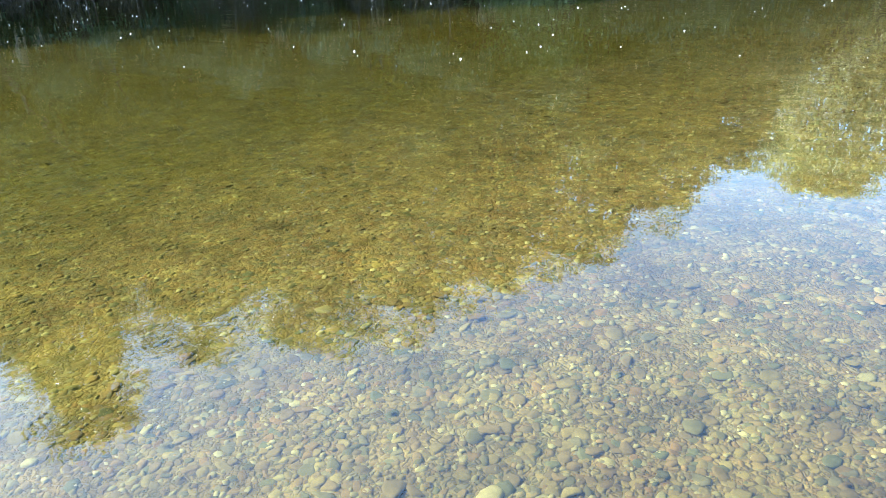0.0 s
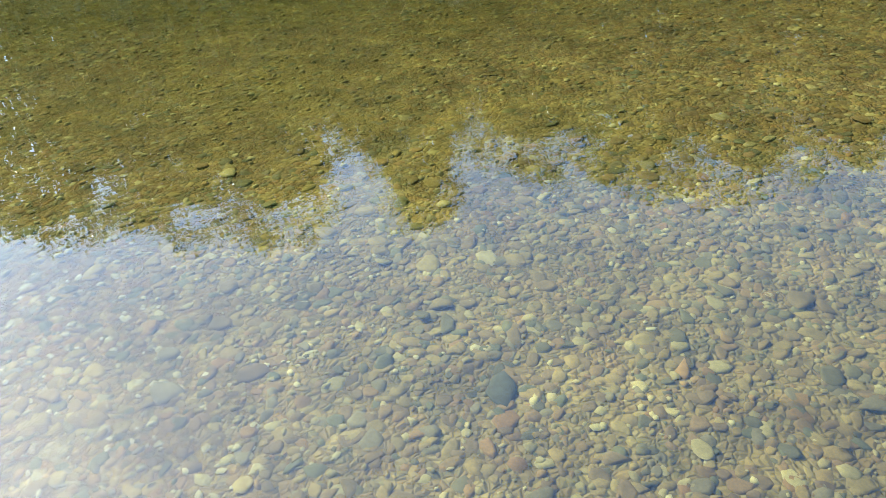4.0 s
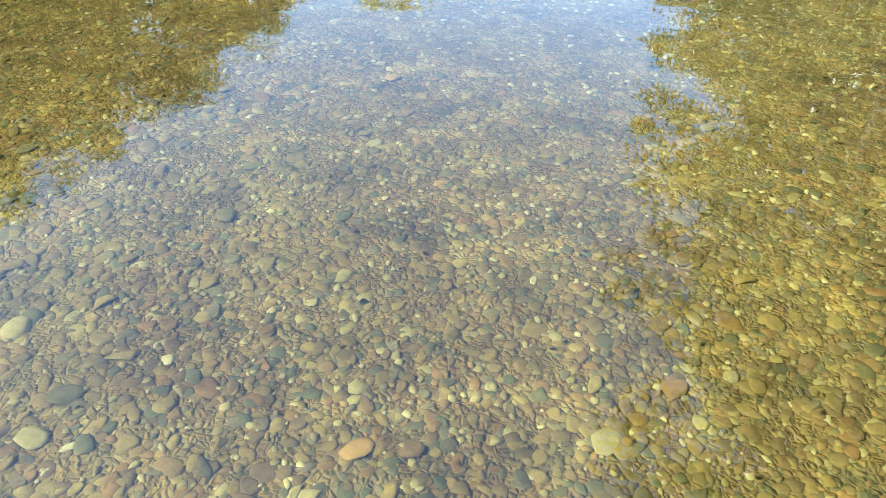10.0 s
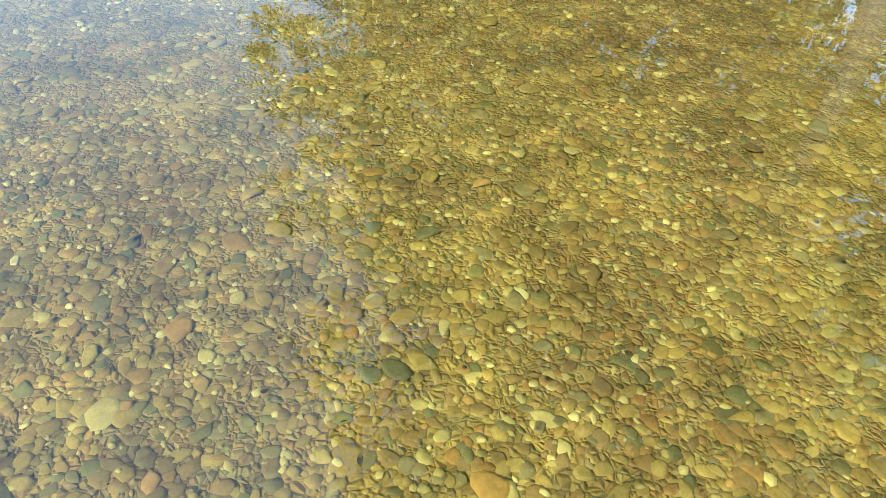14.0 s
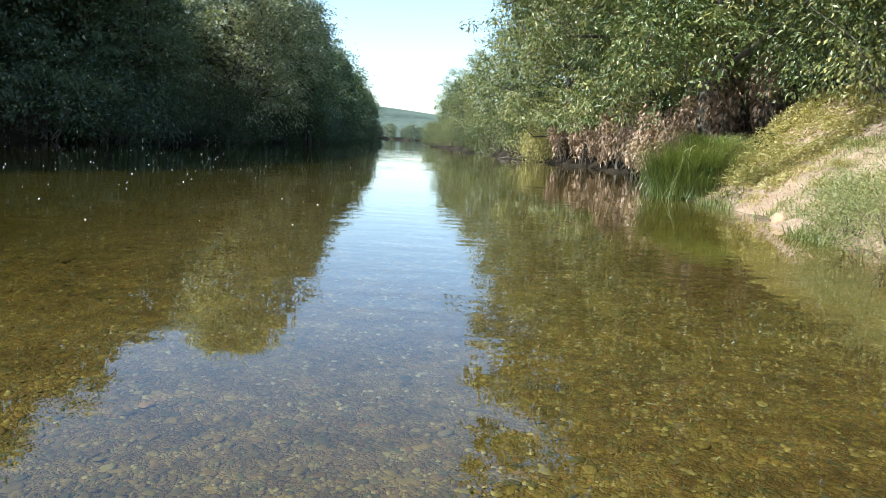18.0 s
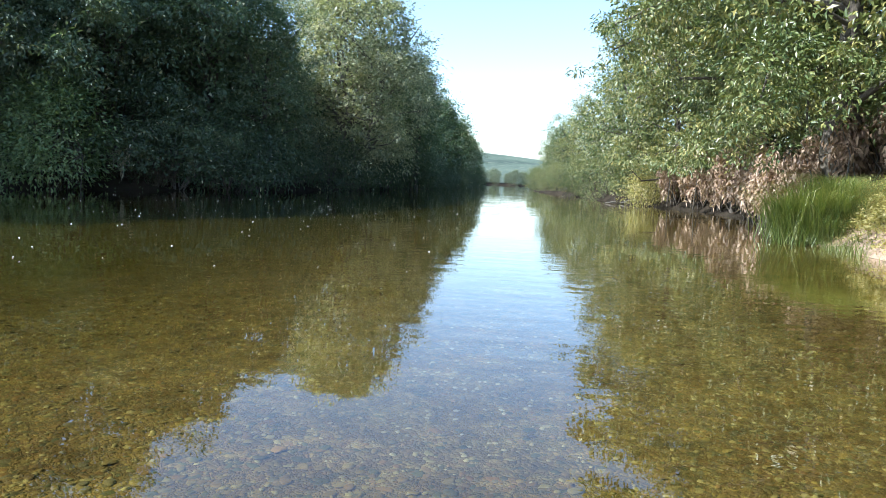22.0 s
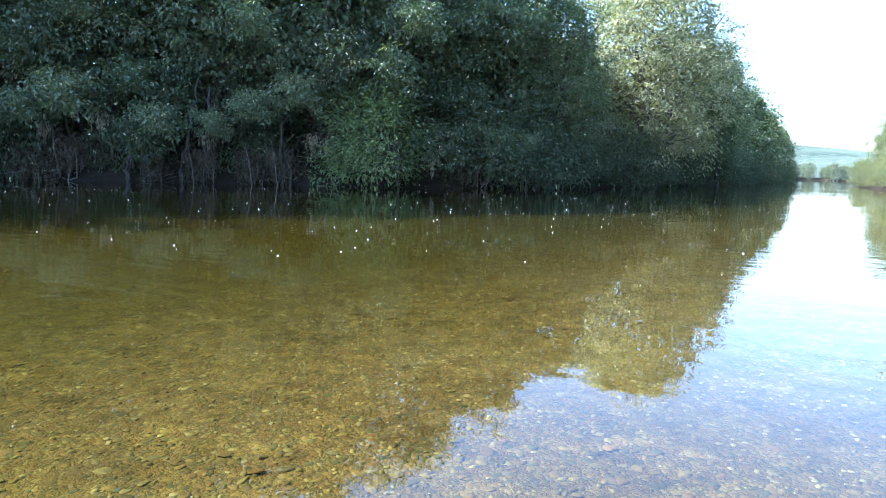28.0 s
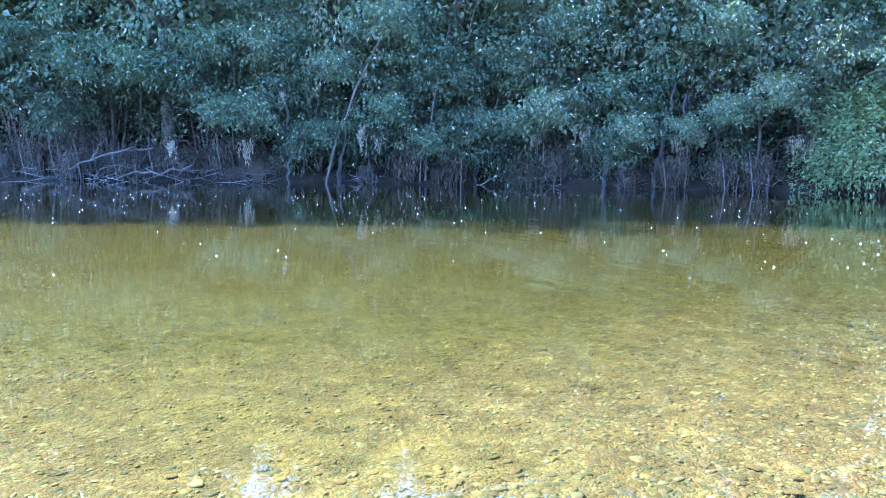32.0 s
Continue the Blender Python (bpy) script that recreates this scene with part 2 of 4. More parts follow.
def bark_material(name, a, b):
    m, nt, out = material(name)
    pos = coords(nt)
    v = node(nt, "ShaderNodeVectorMath", {0: pos, 1: (1, 1, 0.22)}, operation="MULTIPLY").outputs[0]
    n = noise_tex(nt, v, 22, 5, 0.65)
    c = mix(nt, ramp(nt, n, [(0.35, (0, 0, 0)), (0.65, (1, 1, 1))]), a, b)
    c = mix(nt, 0.5, c, ramp(nt, noise_tex(nt, pos, 1.2, 3), [(0.35, (0.5, 0.55, 0.45)), (0.65, (1, 1, 1))]), "MULTIPLY")
    p = node(nt, "ShaderNodeBsdfPrincipled", {"Base Color": c, "Roughness": 0.9, "Normal": bump(nt, n, 0.8, 0.03)})
    nt.links.new(p.outputs[0], out.inputs[0])
    return m


def plain_material(name, a, b, scale=12.0, rough=0.8):
    m, nt, out = material(name)
    c = mix(nt, noise_tex(nt, coords(nt), scale, 4), a, b)
    p = node(nt, "ShaderNodeBsdfPrincipled", {"Base Color": c, "Roughness": rough})
    nt.links.new(p.outputs[0], out.inputs[0])
    return m


M_BED = gravel_material()
M_WATER = water_material()
M_STONE = stone_material("pebble", False)
M_STONE_OBJ = stone_material("cobble", True)
M_CHIP = stone_material("stone_chip", False, [(0.0, (0.32, 0.28, 0.20)), (0.3, (0.44, 0.39, 0.29)), (0.55, (0.27, 0.22, 0.16)), (0.75, (0.52, 0.48, 0.38)), (0.9, (0.34, 0.23, 0.15))])
# dark litter soil, which also paints the shade of the undercut bank
M_SOIL_DARK = soil_material("leaf_litter_and_shade", (0.035, 0.028, 0.022), (0.065, 0.05, 0.036), (0.04, 0.045, 0.02))
M_SOIL_DRY = soil_material("dry_earth", (0.58, 0.43, 0.32), (0.43, 0.31, 0.215), (0.52, 0.42, 0.26))
M_LEAF_LEFT = leaf_material("leaf_dark_green", [(0.15, (0.050, 0.078, 0.044)), (0.5, (0.105, 0.154, 0.084)), (0.8, (0.165, 0.205, 0.118)), (0.98, (0.30, 0.30, 0.18))], 0.35, 0.5, 0.02, 0.34)
# the far bank's leaf greens again, darker: bank shade is in the colour
M_LEAF_SHADE = leaf_material("leaf_green_shaded", [(0.15, (0.030, 0.046, 0.026)), (0.5, (0.062, 0.092, 0.048)), (0.8, (0.10, 0.125, 0.07)), (0.98, (0.20, 0.20, 0.12))], 0.3, 0.35, 0.015)
M_LEAF_WILLOW = leaf_material("leaf_grey_green", [(0.15, (0.135, 0.165, 0.105)), (0.5, (0.27, 0.29, 0.19)), (0.85, (0.53, 0.51, 0.35))])
M_LEAF_RIGHT = leaf_material("leaf_bright_green", [(0.15, (0.030, 0.052, 0.017)), (0.45, (0.082, 0.122, 0.040)), (0.72, (0.20, 0.225, 0.078)), (0.96, (0.50, 0.43, 0.15))], 0.2, 0.6, 0.02, 0.36)
M_LEAF_HERB = leaf_material("leaf_herb", [(0.15, (0.15, 0.18, 0.07)), (0.5, (0.27, 0.29, 0.12)), (0.9, (0.42, 0.40, 0.20))], 0.3, 0.25)
# leaf greens paled to hold the haze of the far shore
M_LEAF_FAR = leaf_material("leaf_far_hazed", [(0.15, (0.10, 0.13, 0.09)), (0.5, (0.17, 0.20, 0.14)), (0.9, (0.25, 0.27, 0.19))])
M_LEAF_YELLOW = leaf_material("leaf_yellow_green", [(0.15, (0.15, 0.17, 0.050)), (0.5, (0.33, 0.31, 0.105)), (0.9, (0.54, 0.45, 0.21))])
M_LEAF_DRY = leaf_material("leaf_dead_brown", [(0.15, (0.085, 0.055, 0.040)), (0.45, (0.27, 0.185, 0.130)), (0.8, (0.52, 0.39, 0.29))], 0.2, 0.2)
M_LEAF_PALE = leaf_material("leaf_pale_green", [(0.15, (0.070, 0.118, 0.052)), (0.5, (0.145, 0.205, 0.090)), (0.9, (0.27, 0.31, 0.15))], 0.35, 0.3)
# dead growth's browns, greyed and lowered for the shade under the trees
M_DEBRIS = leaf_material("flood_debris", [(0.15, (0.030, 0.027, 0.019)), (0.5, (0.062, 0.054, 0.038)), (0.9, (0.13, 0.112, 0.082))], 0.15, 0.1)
M_MOSS = leaf_material("hanging_debris", [(0.15, (0.13, 0.115, 0.085)), (0.5, (0.26, 0.235, 0.175)), (0.9, (0.42, 0.39, 0.30))], 0.25, 0.1)
M_GRASS = leaf_material("grass_green", [(0.15, (0.055, 0.09, 0.022)), (0.5, (0.135, 0.18, 0.050)), (0.9, (0.30, 0.30, 0.11))], 0.4)
M_GRASS_DRY = leaf_material("grass_dry", [(0.15, (0.20, 0.17, 0.05)), (0.5, (0.36, 0.29, 0.12)), (0.9, (0.55, 0.46, 0.24))], 0.3, 0.2)
M_BARK = bark_material("bark_grey_brown", (0.06, 0.05, 0.04), (0.17, 0.145, 0.115))
M_BARK_PALE = bark_material("bark_pale", (0.10, 0.09, 0.078), (0.26, 0.235, 0.20))
# the grey-brown bark darkened, far bank shade painted into its trunks
M_BARK_DIM = bark_material("bark_shaded", (0.03, 0.027, 0.023), (0.085, 0.075, 0.062))
M_FLUFF = plain_material("white_fluff", (0.66, 0.65, 0.61), (0.82, 0.81, 0.78))
# hill greens slightly paled, distance haze in the base colour
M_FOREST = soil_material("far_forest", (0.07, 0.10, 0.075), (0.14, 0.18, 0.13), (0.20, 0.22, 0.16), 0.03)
M_ROCK = one_stone_material("tan_rock", (0.46, 0.33, 0.21))


# ---- mesh helpers ----
def mesh_np(name, verts, faces, mat, smooth=False):
    """A mesh from vertex and triangle arrays."""
    me = bpy.data.meshes.new(name)
    verts = np.asarray(verts, dtype=np.float32)
    faces = np.asarray(faces, dtype=np.int32)
    k = faces.shape[1]
    me.vertices.add(len(verts))
    me.vertices.foreach_set("co", verts.ravel())
    me.loops.add(faces.size)
    me.loops.foreach_set("vertex_index", faces.ravel())
    me.polygons.add(len(faces))
    me.polygons.foreach_set("loop_start", np.arange(0, faces.size, k, dtype=np.int32))
    me.polygons.foreach_set("loop_total", np.full(len(faces), k, dtype=np.int32))
    if smooth:
        me.polygons.foreach_set("use_smooth", np.ones(len(faces), dtype=bool))
    me.materials.append(mat)
    me.update(calc_edges=True)
    return me


def part(name, me, parent, label=""):
    ob = new(name, me)
    ob.parent = parent
    return tagged(ob, label)


def empty(name, m, label, category, group="", kind=""):
    ob = new(name)
    ob.empty_display_size = 0.2
    ob.matrix_world = m
    return tagged(ob, label, category, group, kind)


def tubes(lines, sides=7):
    """Tapered tubes along lines of (point, radius), as arrays."""
    V, F, base = [], [], 0
    for line in lines:
        pts = np.array([p for p, _ in line], dtype=float)
        rad = [r for _, r in line]
        d = np.gradient(pts, axis=0)
        d /= np.linalg.norm(d, axis=1)[:, None] + 1e-9
        ref = np.array((1.0, 0, 0)) if abs(d[0][0]) < 0.8 else np.array((0, 1.0, 0))
        for i, p in enumerate(pts):
            u = np.cross(d[i], ref)
            u /= np.linalg.norm(u) + 1e-9
            v = np.cross(d[i], u)
            for s in range(sides):
                a = 2 * math.pi * s / sides
                V.append(p + rad[i] * (u * math.cos(a) + v * math.sin(a)))
        for i in range(len(pts) - 1):
            for s in range(sides):
                a, b = base + i * sides + s, base + i * sides + (s + 1) % sides
                F.append((a, b, b + sides))
                F.append((a, b + sides, a + sides))
        V.append(pts[-1] + d[-1] * rad[-1])
        top = base + len(pts) * sides
        for s in range(sides):
            F.append((top - sides + s, top - sides + (s + 1) % sides, top))
        base = top + 1
    return np.array(V), np.array(F)


def leaves(rng, centres, axis, length, width, fold=0.22, curl=0.25):
    """Folded pointed leaves, two triangles each, from base points and axes."""
    n = len(centres)
    axis = axis / (np.linalg.norm(axis, axis=1)[:, None] + 1e-9)
    up = np.array((0, 0, 1.0)) + rng.normal(0, 0.55, (n, 3))
    side = np.cross(axis, up)
    side /= np.linalg.norm(side, axis=1)[:, None] + 1e-9
    nor = np.cross(side, axis)
    L = (length * rng.uniform(0.65, 1.25, n))[:, None]
    W = (width * rng.uniform(0.7, 1.2, n))[:, None]
    b = centres
    tip = b + axis * L - nor * L * curl * rng.uniform(0, 1, (n, 1))
    mid = b + axis * L * 0.45
    l = mid + side * W * 0.5 + nor * W * fold
    r = mid - side * W * 0.5 + nor * W * fold
    V = np.stack([b, l, tip, r], 1).reshape(-1, 3)
    i = np.arange(n)[:, None] * 4
    F = np.concatenate([i + np.array([[0, 2, 1]]), i + np.array([[0, 3, 2]])], 1).reshape(-1, 3)
    return V, F


def join(sets):
    V, F, b = [], [], 0
    for v, f in sets:
        V.append(v)
        F.append(f + b)
        b += len(v)
    return np.concatenate(V), np.concatenate(F)


# ---- the banks in plan ----
LEFT = [(-70, 112), (-22, 116), (-5.8, 106), (-4.3, 97), (-6.8, 66), (-10.6, 44), (-13.6, 34), (-17.5, 28), (-23.5, 23.5), (-30, 18.5), (-37, 9.5), (-43.5, -2), (-52, -18), (-62, -45), (-80, -120)]
RIGHT = [(60, 118), (14, 108), (2.6, 92), (2.0, 80), (4.2, 60), (6.2, 48), (7.6, 41), (9.0, 35), (9.3, 29), (8.3, 24), (6.5, 19.2), (6.7, 15.5), (6.3, 12.4), (6.0, 9.4), (5.8, 7.0), (5.6, 3.5), (5.2, -2), (2.0, -9), (-6, -24), (-24, -60), (-50, -130)]


def seg_distance(px, py, line):
    """Distance to a polyline and which side: positive to its left."""
    best = np.full(px.shape, 1e9)
    sign = np.zeros(px.shape)
    for (ax, ay), (bx, by) in zip(line[:-1], line[1:]):
        dx, dy = bx - ax, by - ay
        t = np.clip(((px - ax) * dx + (py - ay) * dy) / (dx * dx + dy * dy), 0, 1)
        ex, ey = px - (ax + t * dx), py - (ay + t * dy)
        d = np.hypot(ex, ey)
        s = dx * (py - ay) - dy * (px - ax)
        near = d < best
        best = np.where(near, d, best)
        sign = np.where(near, np.sign(s), sign)
    return best * sign


def smooth(e0, e1, x):
    t = np.clip((x - e0) / (e1 - e0), 0, 1)
    return t * t * (3 - 2 * t)


def waves(x, y, s, seed):
    """Cheap soft noise in plan, about -1 to 1."""
    r = np.random.RandomState(seed)
    out = 0
    for k in range(6):
        a, ph, f = r.uniform(0, 6.28), r.uniform(0, 6.28), s * r.uniform(0.6, 1.7)
        out = out + np.sin((x * math.cos(a) + y * math.sin(a)) * f + ph)
    return out / 3.0


def ground_height(x, y):
    x, y = np.asarray(x, dtype=float), np.asarray(y, dtype=float)
    dl = -seg_distance(x, y, LEFT)        # land on the far bank > 0
    dr = seg_distance(x, y, RIGHT)        # land on the near bank > 0
    dl = dl + 0.35 * waves(x, y, 0.9, 3)
    dr = dr + 0.16 * waves(x, y, 1.6, 4) + 0.08 * waves(x, y, 4.5, 12)
    left = 0.55 * smooth(0, 1.2, dl) + 1.2 * smooth(1, 7, dl) + 4.5 * smooth(6, 18, dl) * smooth(75, 40, y) + 0.15 * waves(x, y, 0.8, 5) * smooth(0.5, 3, dl)
    right = 0.55 * smooth(0, 1.0, dr) + 2.6 * smooth(0.3, 5.5, dr) + (0.10 * waves(x, y, 2.1, 6) + 0.05 * waves(x, y, 5.0, 9) + 0.03 * waves(x, y, 9.0, 10)) * smooth(0.1, 1.2, dr) + 0.8 * smooth(5, 12, dr)
    behind = smooth(4, -2, y)
    right = right * (1 - 0.75 * behind)
    inside = np.minimum(-dl, -dr)
    bed = -0.16 * smooth(0, 1.6, inside) - 0.05 * smooth(2.5, 6, -dr) - 0.75 * smooth(6.0, 22, -dr) * smooth(0, 3, inside)
    bed = bed + 0.02 * waves(x, y, 1.1, 7) * smooth(0.5, 3, inside)
    far = smooth(95, 130, y)
    land = np.where(dl > dr, left, right)
    bed = np.where(inside > 0, bed, 0)
    h = np.where(np.maximum(dl, dr) > 0, np.maximum(land, 0), bed)
    shore = smooth(119, 122, y)
    h = np.where(y > 119, shore * 0.35, h)
    hills = 14 * np.exp(-((x + 75) / 190) ** 2) * smooth(330, 640, y) + 9 * smooth(330, 800, y) * (1 + 0.5 * waves(x, y, 0.012, 8))
    return h + hills * far


def stretched(n, a, lo, hi, centre):
    u = np.linspace(math.asinh((lo - centre) / a), math.asinh((hi - centre) / a), n)
    return centre + a * np.sinh(u)


gx, gy = stretched(300, 14.0, -1500, 1500, -6), stretched(300, 14.0, -900, 2600, 14)
GX, GY = np.meshgrid(gx, gy)
GZ = ground_height(GX, GY)
gi = np.arange(300 * 300).reshape(300, 300)
quads = np.stack([gi[:-1, :-1], gi[:-1, 1:], gi[1:, 1:], gi[1:, :-1]], -1).reshape(-1, 4)
me = mesh_np("ground", np.stack([GX, GY, GZ], -1).reshape(-1, 3), quads, M_BED, True)
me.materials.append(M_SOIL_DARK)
me.materials.append(M_SOIL_DRY)
me.materials.append(M_FOREST)
fx, fy, fz = [np.asarray(a).reshape(-1)[quads].mean(1) for a in (GX, GY, GZ)]
fl, fr = -seg_distance(fx, fy, LEFT), seg_distance(fx, fy, RIGHT)
# past y 18 the near bank goes dark too, for the undercut's shade
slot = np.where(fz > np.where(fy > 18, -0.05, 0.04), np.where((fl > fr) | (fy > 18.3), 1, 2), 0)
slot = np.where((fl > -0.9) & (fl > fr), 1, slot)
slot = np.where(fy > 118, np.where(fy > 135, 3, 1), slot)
me.polygons.foreach_set("material_index", slot.astype(np.int32))
ground = tagged(new("ground", me), "pebbly river bed rising to earth banks", "ground", "", "structure")

wx, wy = np.array([-1500.0, 1500.0]), np.array([-900.0, 125.0])
wv = [(a, b, 0.0) for b in wy for a in wx]
water = tagged(new("water", mesh_np("water", wv, [(0, 1, 3, 2)], M_WATER)), "clear shallow river water, olive brown, nearly still", "water", "", "structure")


# ---- trees ----
def crown_points(rng, n, rx, ry, z0, z1, lumps):
    """Clump centres through a lumpy crown, full from low down to a rounded top."""
    f = rng.uniform(0, 1, n) ** 0.9
    prof = np.where(f > 0.45, np.sqrt(np.clip(1 - ((f - 0.45) / 0.58) ** 2, 0.02, 1)), 0.80 + 0.2 * f / 0.45)
    a = rng.uniform(0, 2 * math.pi, n)
    r = rng.uniform(0.1, 1.0, n) ** 0.42 * prof
    for _ in range(lumps):
        da, df = rng.uniform(0, 2 * math.pi), rng.uniform(0, 1)
        near = np.exp(-((1 - np.cos(a - da)) / 0.25) - ((f - df) / 0.12) ** 2)
        r = r * (1 + 0.25 * near)
        f = f + 0.05 * near
    r = np.minimum(r, 1.16)
    return np.stack([np.cos(a) * rx * r, np.sin(a) * ry * r, z0 + f * (z1 - z0)], -1)


def build_tree(name, seed, height, rx, ry, low, clumps, per, leaf, wide, mat, bark, label, droop=0.35, spread=0.55, stems=1, core=500, lumps=12, flat=0.62, shift=(0, 0), fill=1.7):
    """A tapered trunk with limbs and a crown of many small leaves."""
    rng = np.random.RandomState(seed)
    tree = empty(name, Matrix(), label, "tree")
    top = height * 0.93
    pts = crown_points(rng, clumps, rx, ry, low, height, lumps)
    pts[:, :2] += shift
    for s in range(stems):
        off = rng.normal(0, 0.45, 2) * (stems > 1)
        lean = rng.normal(0, 0.05, 2) * height * (1 if stems == 1 else 2.2)
        line = []
        for i in range(9):
            f = i / 8
            wob = 0.018 * height * np.array((math.sin(3 * f + seed + s), math.cos(4 * f + seed), 0))
            line.append((np.array((off[0] + lean[0] * f * f, off[1] + lean[1] * f * f, -0.4 + f * (top * 0.9))) + wob, height * (0.020 - 0.0175 * f) / stems ** 0.3 + 0.012))
        part("trunk", mesh_np("trunk", *tubes([line], 9), bark, True), tree)
        trunk = np.array([p for p, _ in line])
        own = [p for i, p in enumerate(pts) if i % stems == s]
        order = rng.permutation(len(own))[:16]
        for j in order:
            tgt = own[j]
            h = np.clip(tgt[2] * rng.uniform(0.45, 0.75), height * 0.12, top * 0.8)
            k = np.interp(h, trunk[:, 2], np.arange(len(trunk)))
            st = trunk[int(k)] + (trunk[min(int(k) + 1, len(trunk) - 1)] - trunk[int(k)]) * (k - int(k))
            mid = (st + tgt) / 2 + np.array((0, 0, 0.10 * height * rng.uniform(-0.2, 1))) * 0.4 + rng.normal(0, 0.02 * height, 3)
            r0 = height * 0.0065
            part("limb", mesh_np("limb", *tubes([[(st, r0), ((st + mid) / 2 + rng.normal(0, 0.008 * height, 3), r0 * 0.8), (mid, r0 * 0.55), ((mid + tgt) / 2 + rng.normal(0, 0.01 * height, 3), r0 * 0.35), (tgt, r0 * 0.12)]], 6), bark, True), tree)
    cen = np.repeat(pts, per, 0)
    size = np.repeat(rng.uniform(0.6, 1.35, len(pts)), per)[:, None] * spread
    jit = rng.normal(0, 1, cen.shape) * size * np.array((1.0, 1.0, flat))
    out = cen - np.array((0, 0, (low + height) * 0.45))
    out = out / (np.linalg.norm(out, axis=1)[:, None] + 1e-6)
    ax = jit / (np.linalg.norm(jit, axis=1)[:, None] + 1e-6) * 0.7 + out * 0.45 + rng.normal(0, 0.45, cen.shape)
    ax[:, 2] -= droop
    sets = [leaves(rng, cen + jit, ax, leaf, wide)]
    inner = crown_points(rng, core, rx * 0.74, ry * 0.74, low + 0.06 * height, height * 0.94, 4)
    inner[:, :2] += shift
    sets.append(leaves(rng, inner, rng.normal(0, 1, inner.shape), leaf * fill, wide * fill * 1.3))
    part("crown", mesh_np("crown", *join(sets), mat), tree)
    return tree


def stand(tree, x, y, turn=0.0, size=1.0, tall=1.0, sink=0.1):
    """The tree's pose on the ground."""
    z = float(ground_height(x, y)) - sink
    return Matrix.Translation((x, y, z)) @ Matrix.Rotation(radians(turn), 4, "Z") @ Matrix.Diagonal((size, size, size * tall, 1))


def plant(proto, used, x, y, turn, size, tall=1.0):
    m = stand(proto, x, y, turn, size, tall)
    if proto.name not in used:
        used.add(proto.name)
        proto.matrix_world = m
        return proto
    ob = copy_thing(proto, m)
    ob.matrix_world = m
    return ob


used = set()
T_A = build_tree("tree", 11, 14.0, 3.9, 3.9, 1.9, 215, 96, 0.18, 0.095, M_LEAF_LEFT, M_BARK, "tall dark green riverside tree in shade", core=5600, spread=0.40, droop=0.15, flat=0.42, fill=1.75)
T_B = build_tree("tree", 12, 14.0, 3.5, 3.7, 1.7, 205, 96, 0.18, 0.095, M_LEAF_LEFT, M_BARK, "dense dark green broadleaf tree on the bank", stems=2, core=5600, spread=0.42, droop=0.15, flat=0.42, fill=1.75)
T_C = build_tree("tree", 13, 14.0, 3.0, 3.0, 1.4, 150, 110, 0.18, 0.085, M_LEAF_LEFT, M_BARK, "slender green tree with an open crown", spread=0.44, core=4200, droop=0.15, flat=0.45)
T_W = build_tree("willow_tree", 14, 12.5, 4.3, 4.3, 0.8, 420, 100, 0.20, 0.08, M_LEAF_WILLOW, M_BARK_PALE, "sunlit grey-green willow with fine leaves", stems=3, spread=0.36, core=6500, lumps=9)
T_Q = build_tree("tree", 15, 14.0, 4.0, 4.0, 0.8, 200, 28, 0.36, 0.20, M_LEAF_LEFT, M_BARK, "dark green tree standing behind the bank", core=2600, fill=1.7)
for x, y, proto, size, tall, turn in [
        (-11.0, 48.5, T_W, 1.22, 0.865, 20), (-8.0, 57, T_B, 0.74, 1.0, 70), (-8.6, 66, T_Q, 0.66, 0.95, 130), (-7.4, 75, T_Q, 0.66, 0.9, 10), (-6.4, 84, T_Q, 0.58, 0.85, 220), (-5.6, 92, T_Q, 0.5, 0.85, 300), (-6.4, 100, T_Q, 0.5, 0.8, 40),
        (-13.6, 39.0, T_A, 0.74, 0.95, 200), (-16.0, 36.5, T_B, 0.85, 1.0, 90), (-19.3, 33.0, T_A, 0.98, 1.02, 310), (-22.8, 29.8, T_B, 1.06, 1.05, 45), (-26.5, 26.8, T_A, 1.12, 1.08, 15), (-30.5, 24, T_B, 1.18, 1.08, 170), (-34.8, 19.2, T_A, 1.2, 1.0, 100),
        (-39.2, 13.9, T_B, 1.12, 1.42, 260), (-40.5, 11.0, T_C, 1.08, 1.12, 330), (-44, 6.0, T_A, 1.45, 1.06, 80), (-47.5, 0.0, T_B, 1.5, 1.05, 140), (-51, -7, T_A, 1.5, 1.05, 210), (-55.5, -15, T_Q, 1.45, 1.0, 20), (-60, -25, T_Q, 1.4, 1.0, 60), (-65, -36, T_Q, 1.35, 1.0, 120), (-56, -4, T_Q, 1.3, 1.0, 33), (-60, -13, T_Q, 1.3, 1.0, 133), (-65, -22, T_Q, 1.3, 1.0, 233),
        (-19, 53, T_Q, 0.6, 1.0, 15), (-21, 41, T_Q, 0.85, 1.0, 66), (-52, 6.5, T_Q, 1.35, 1.0, 10), (-41.5, 22.0, T_Q, 1.08, 1.0, 110), (-45.5, 14.5, T_Q, 1.2, 1.0, 200), (-27, 36, T_Q, 1.0, 1.0, 140), (-33, 31, T_Q, 1.1, 1.0, 250), (-38.5, 25, T_Q, 1.15, 1.0, 30), (-46, 19, T_Q, 1.1, 1.0, 75), (-49, 11, T_Q, 1.1, 1.0, 160), (-55, 3, T_Q, 1.3, 1.0, 280), (-13, 60, T_Q, 0.65, 1.0, 5), (-12, 76, T_Q, 0.55, 1.0, 95), (-12, 90, T_Q, 0.5, 1.0, 185)]:
    plant(proto, used, x, y, turn, size, tall)

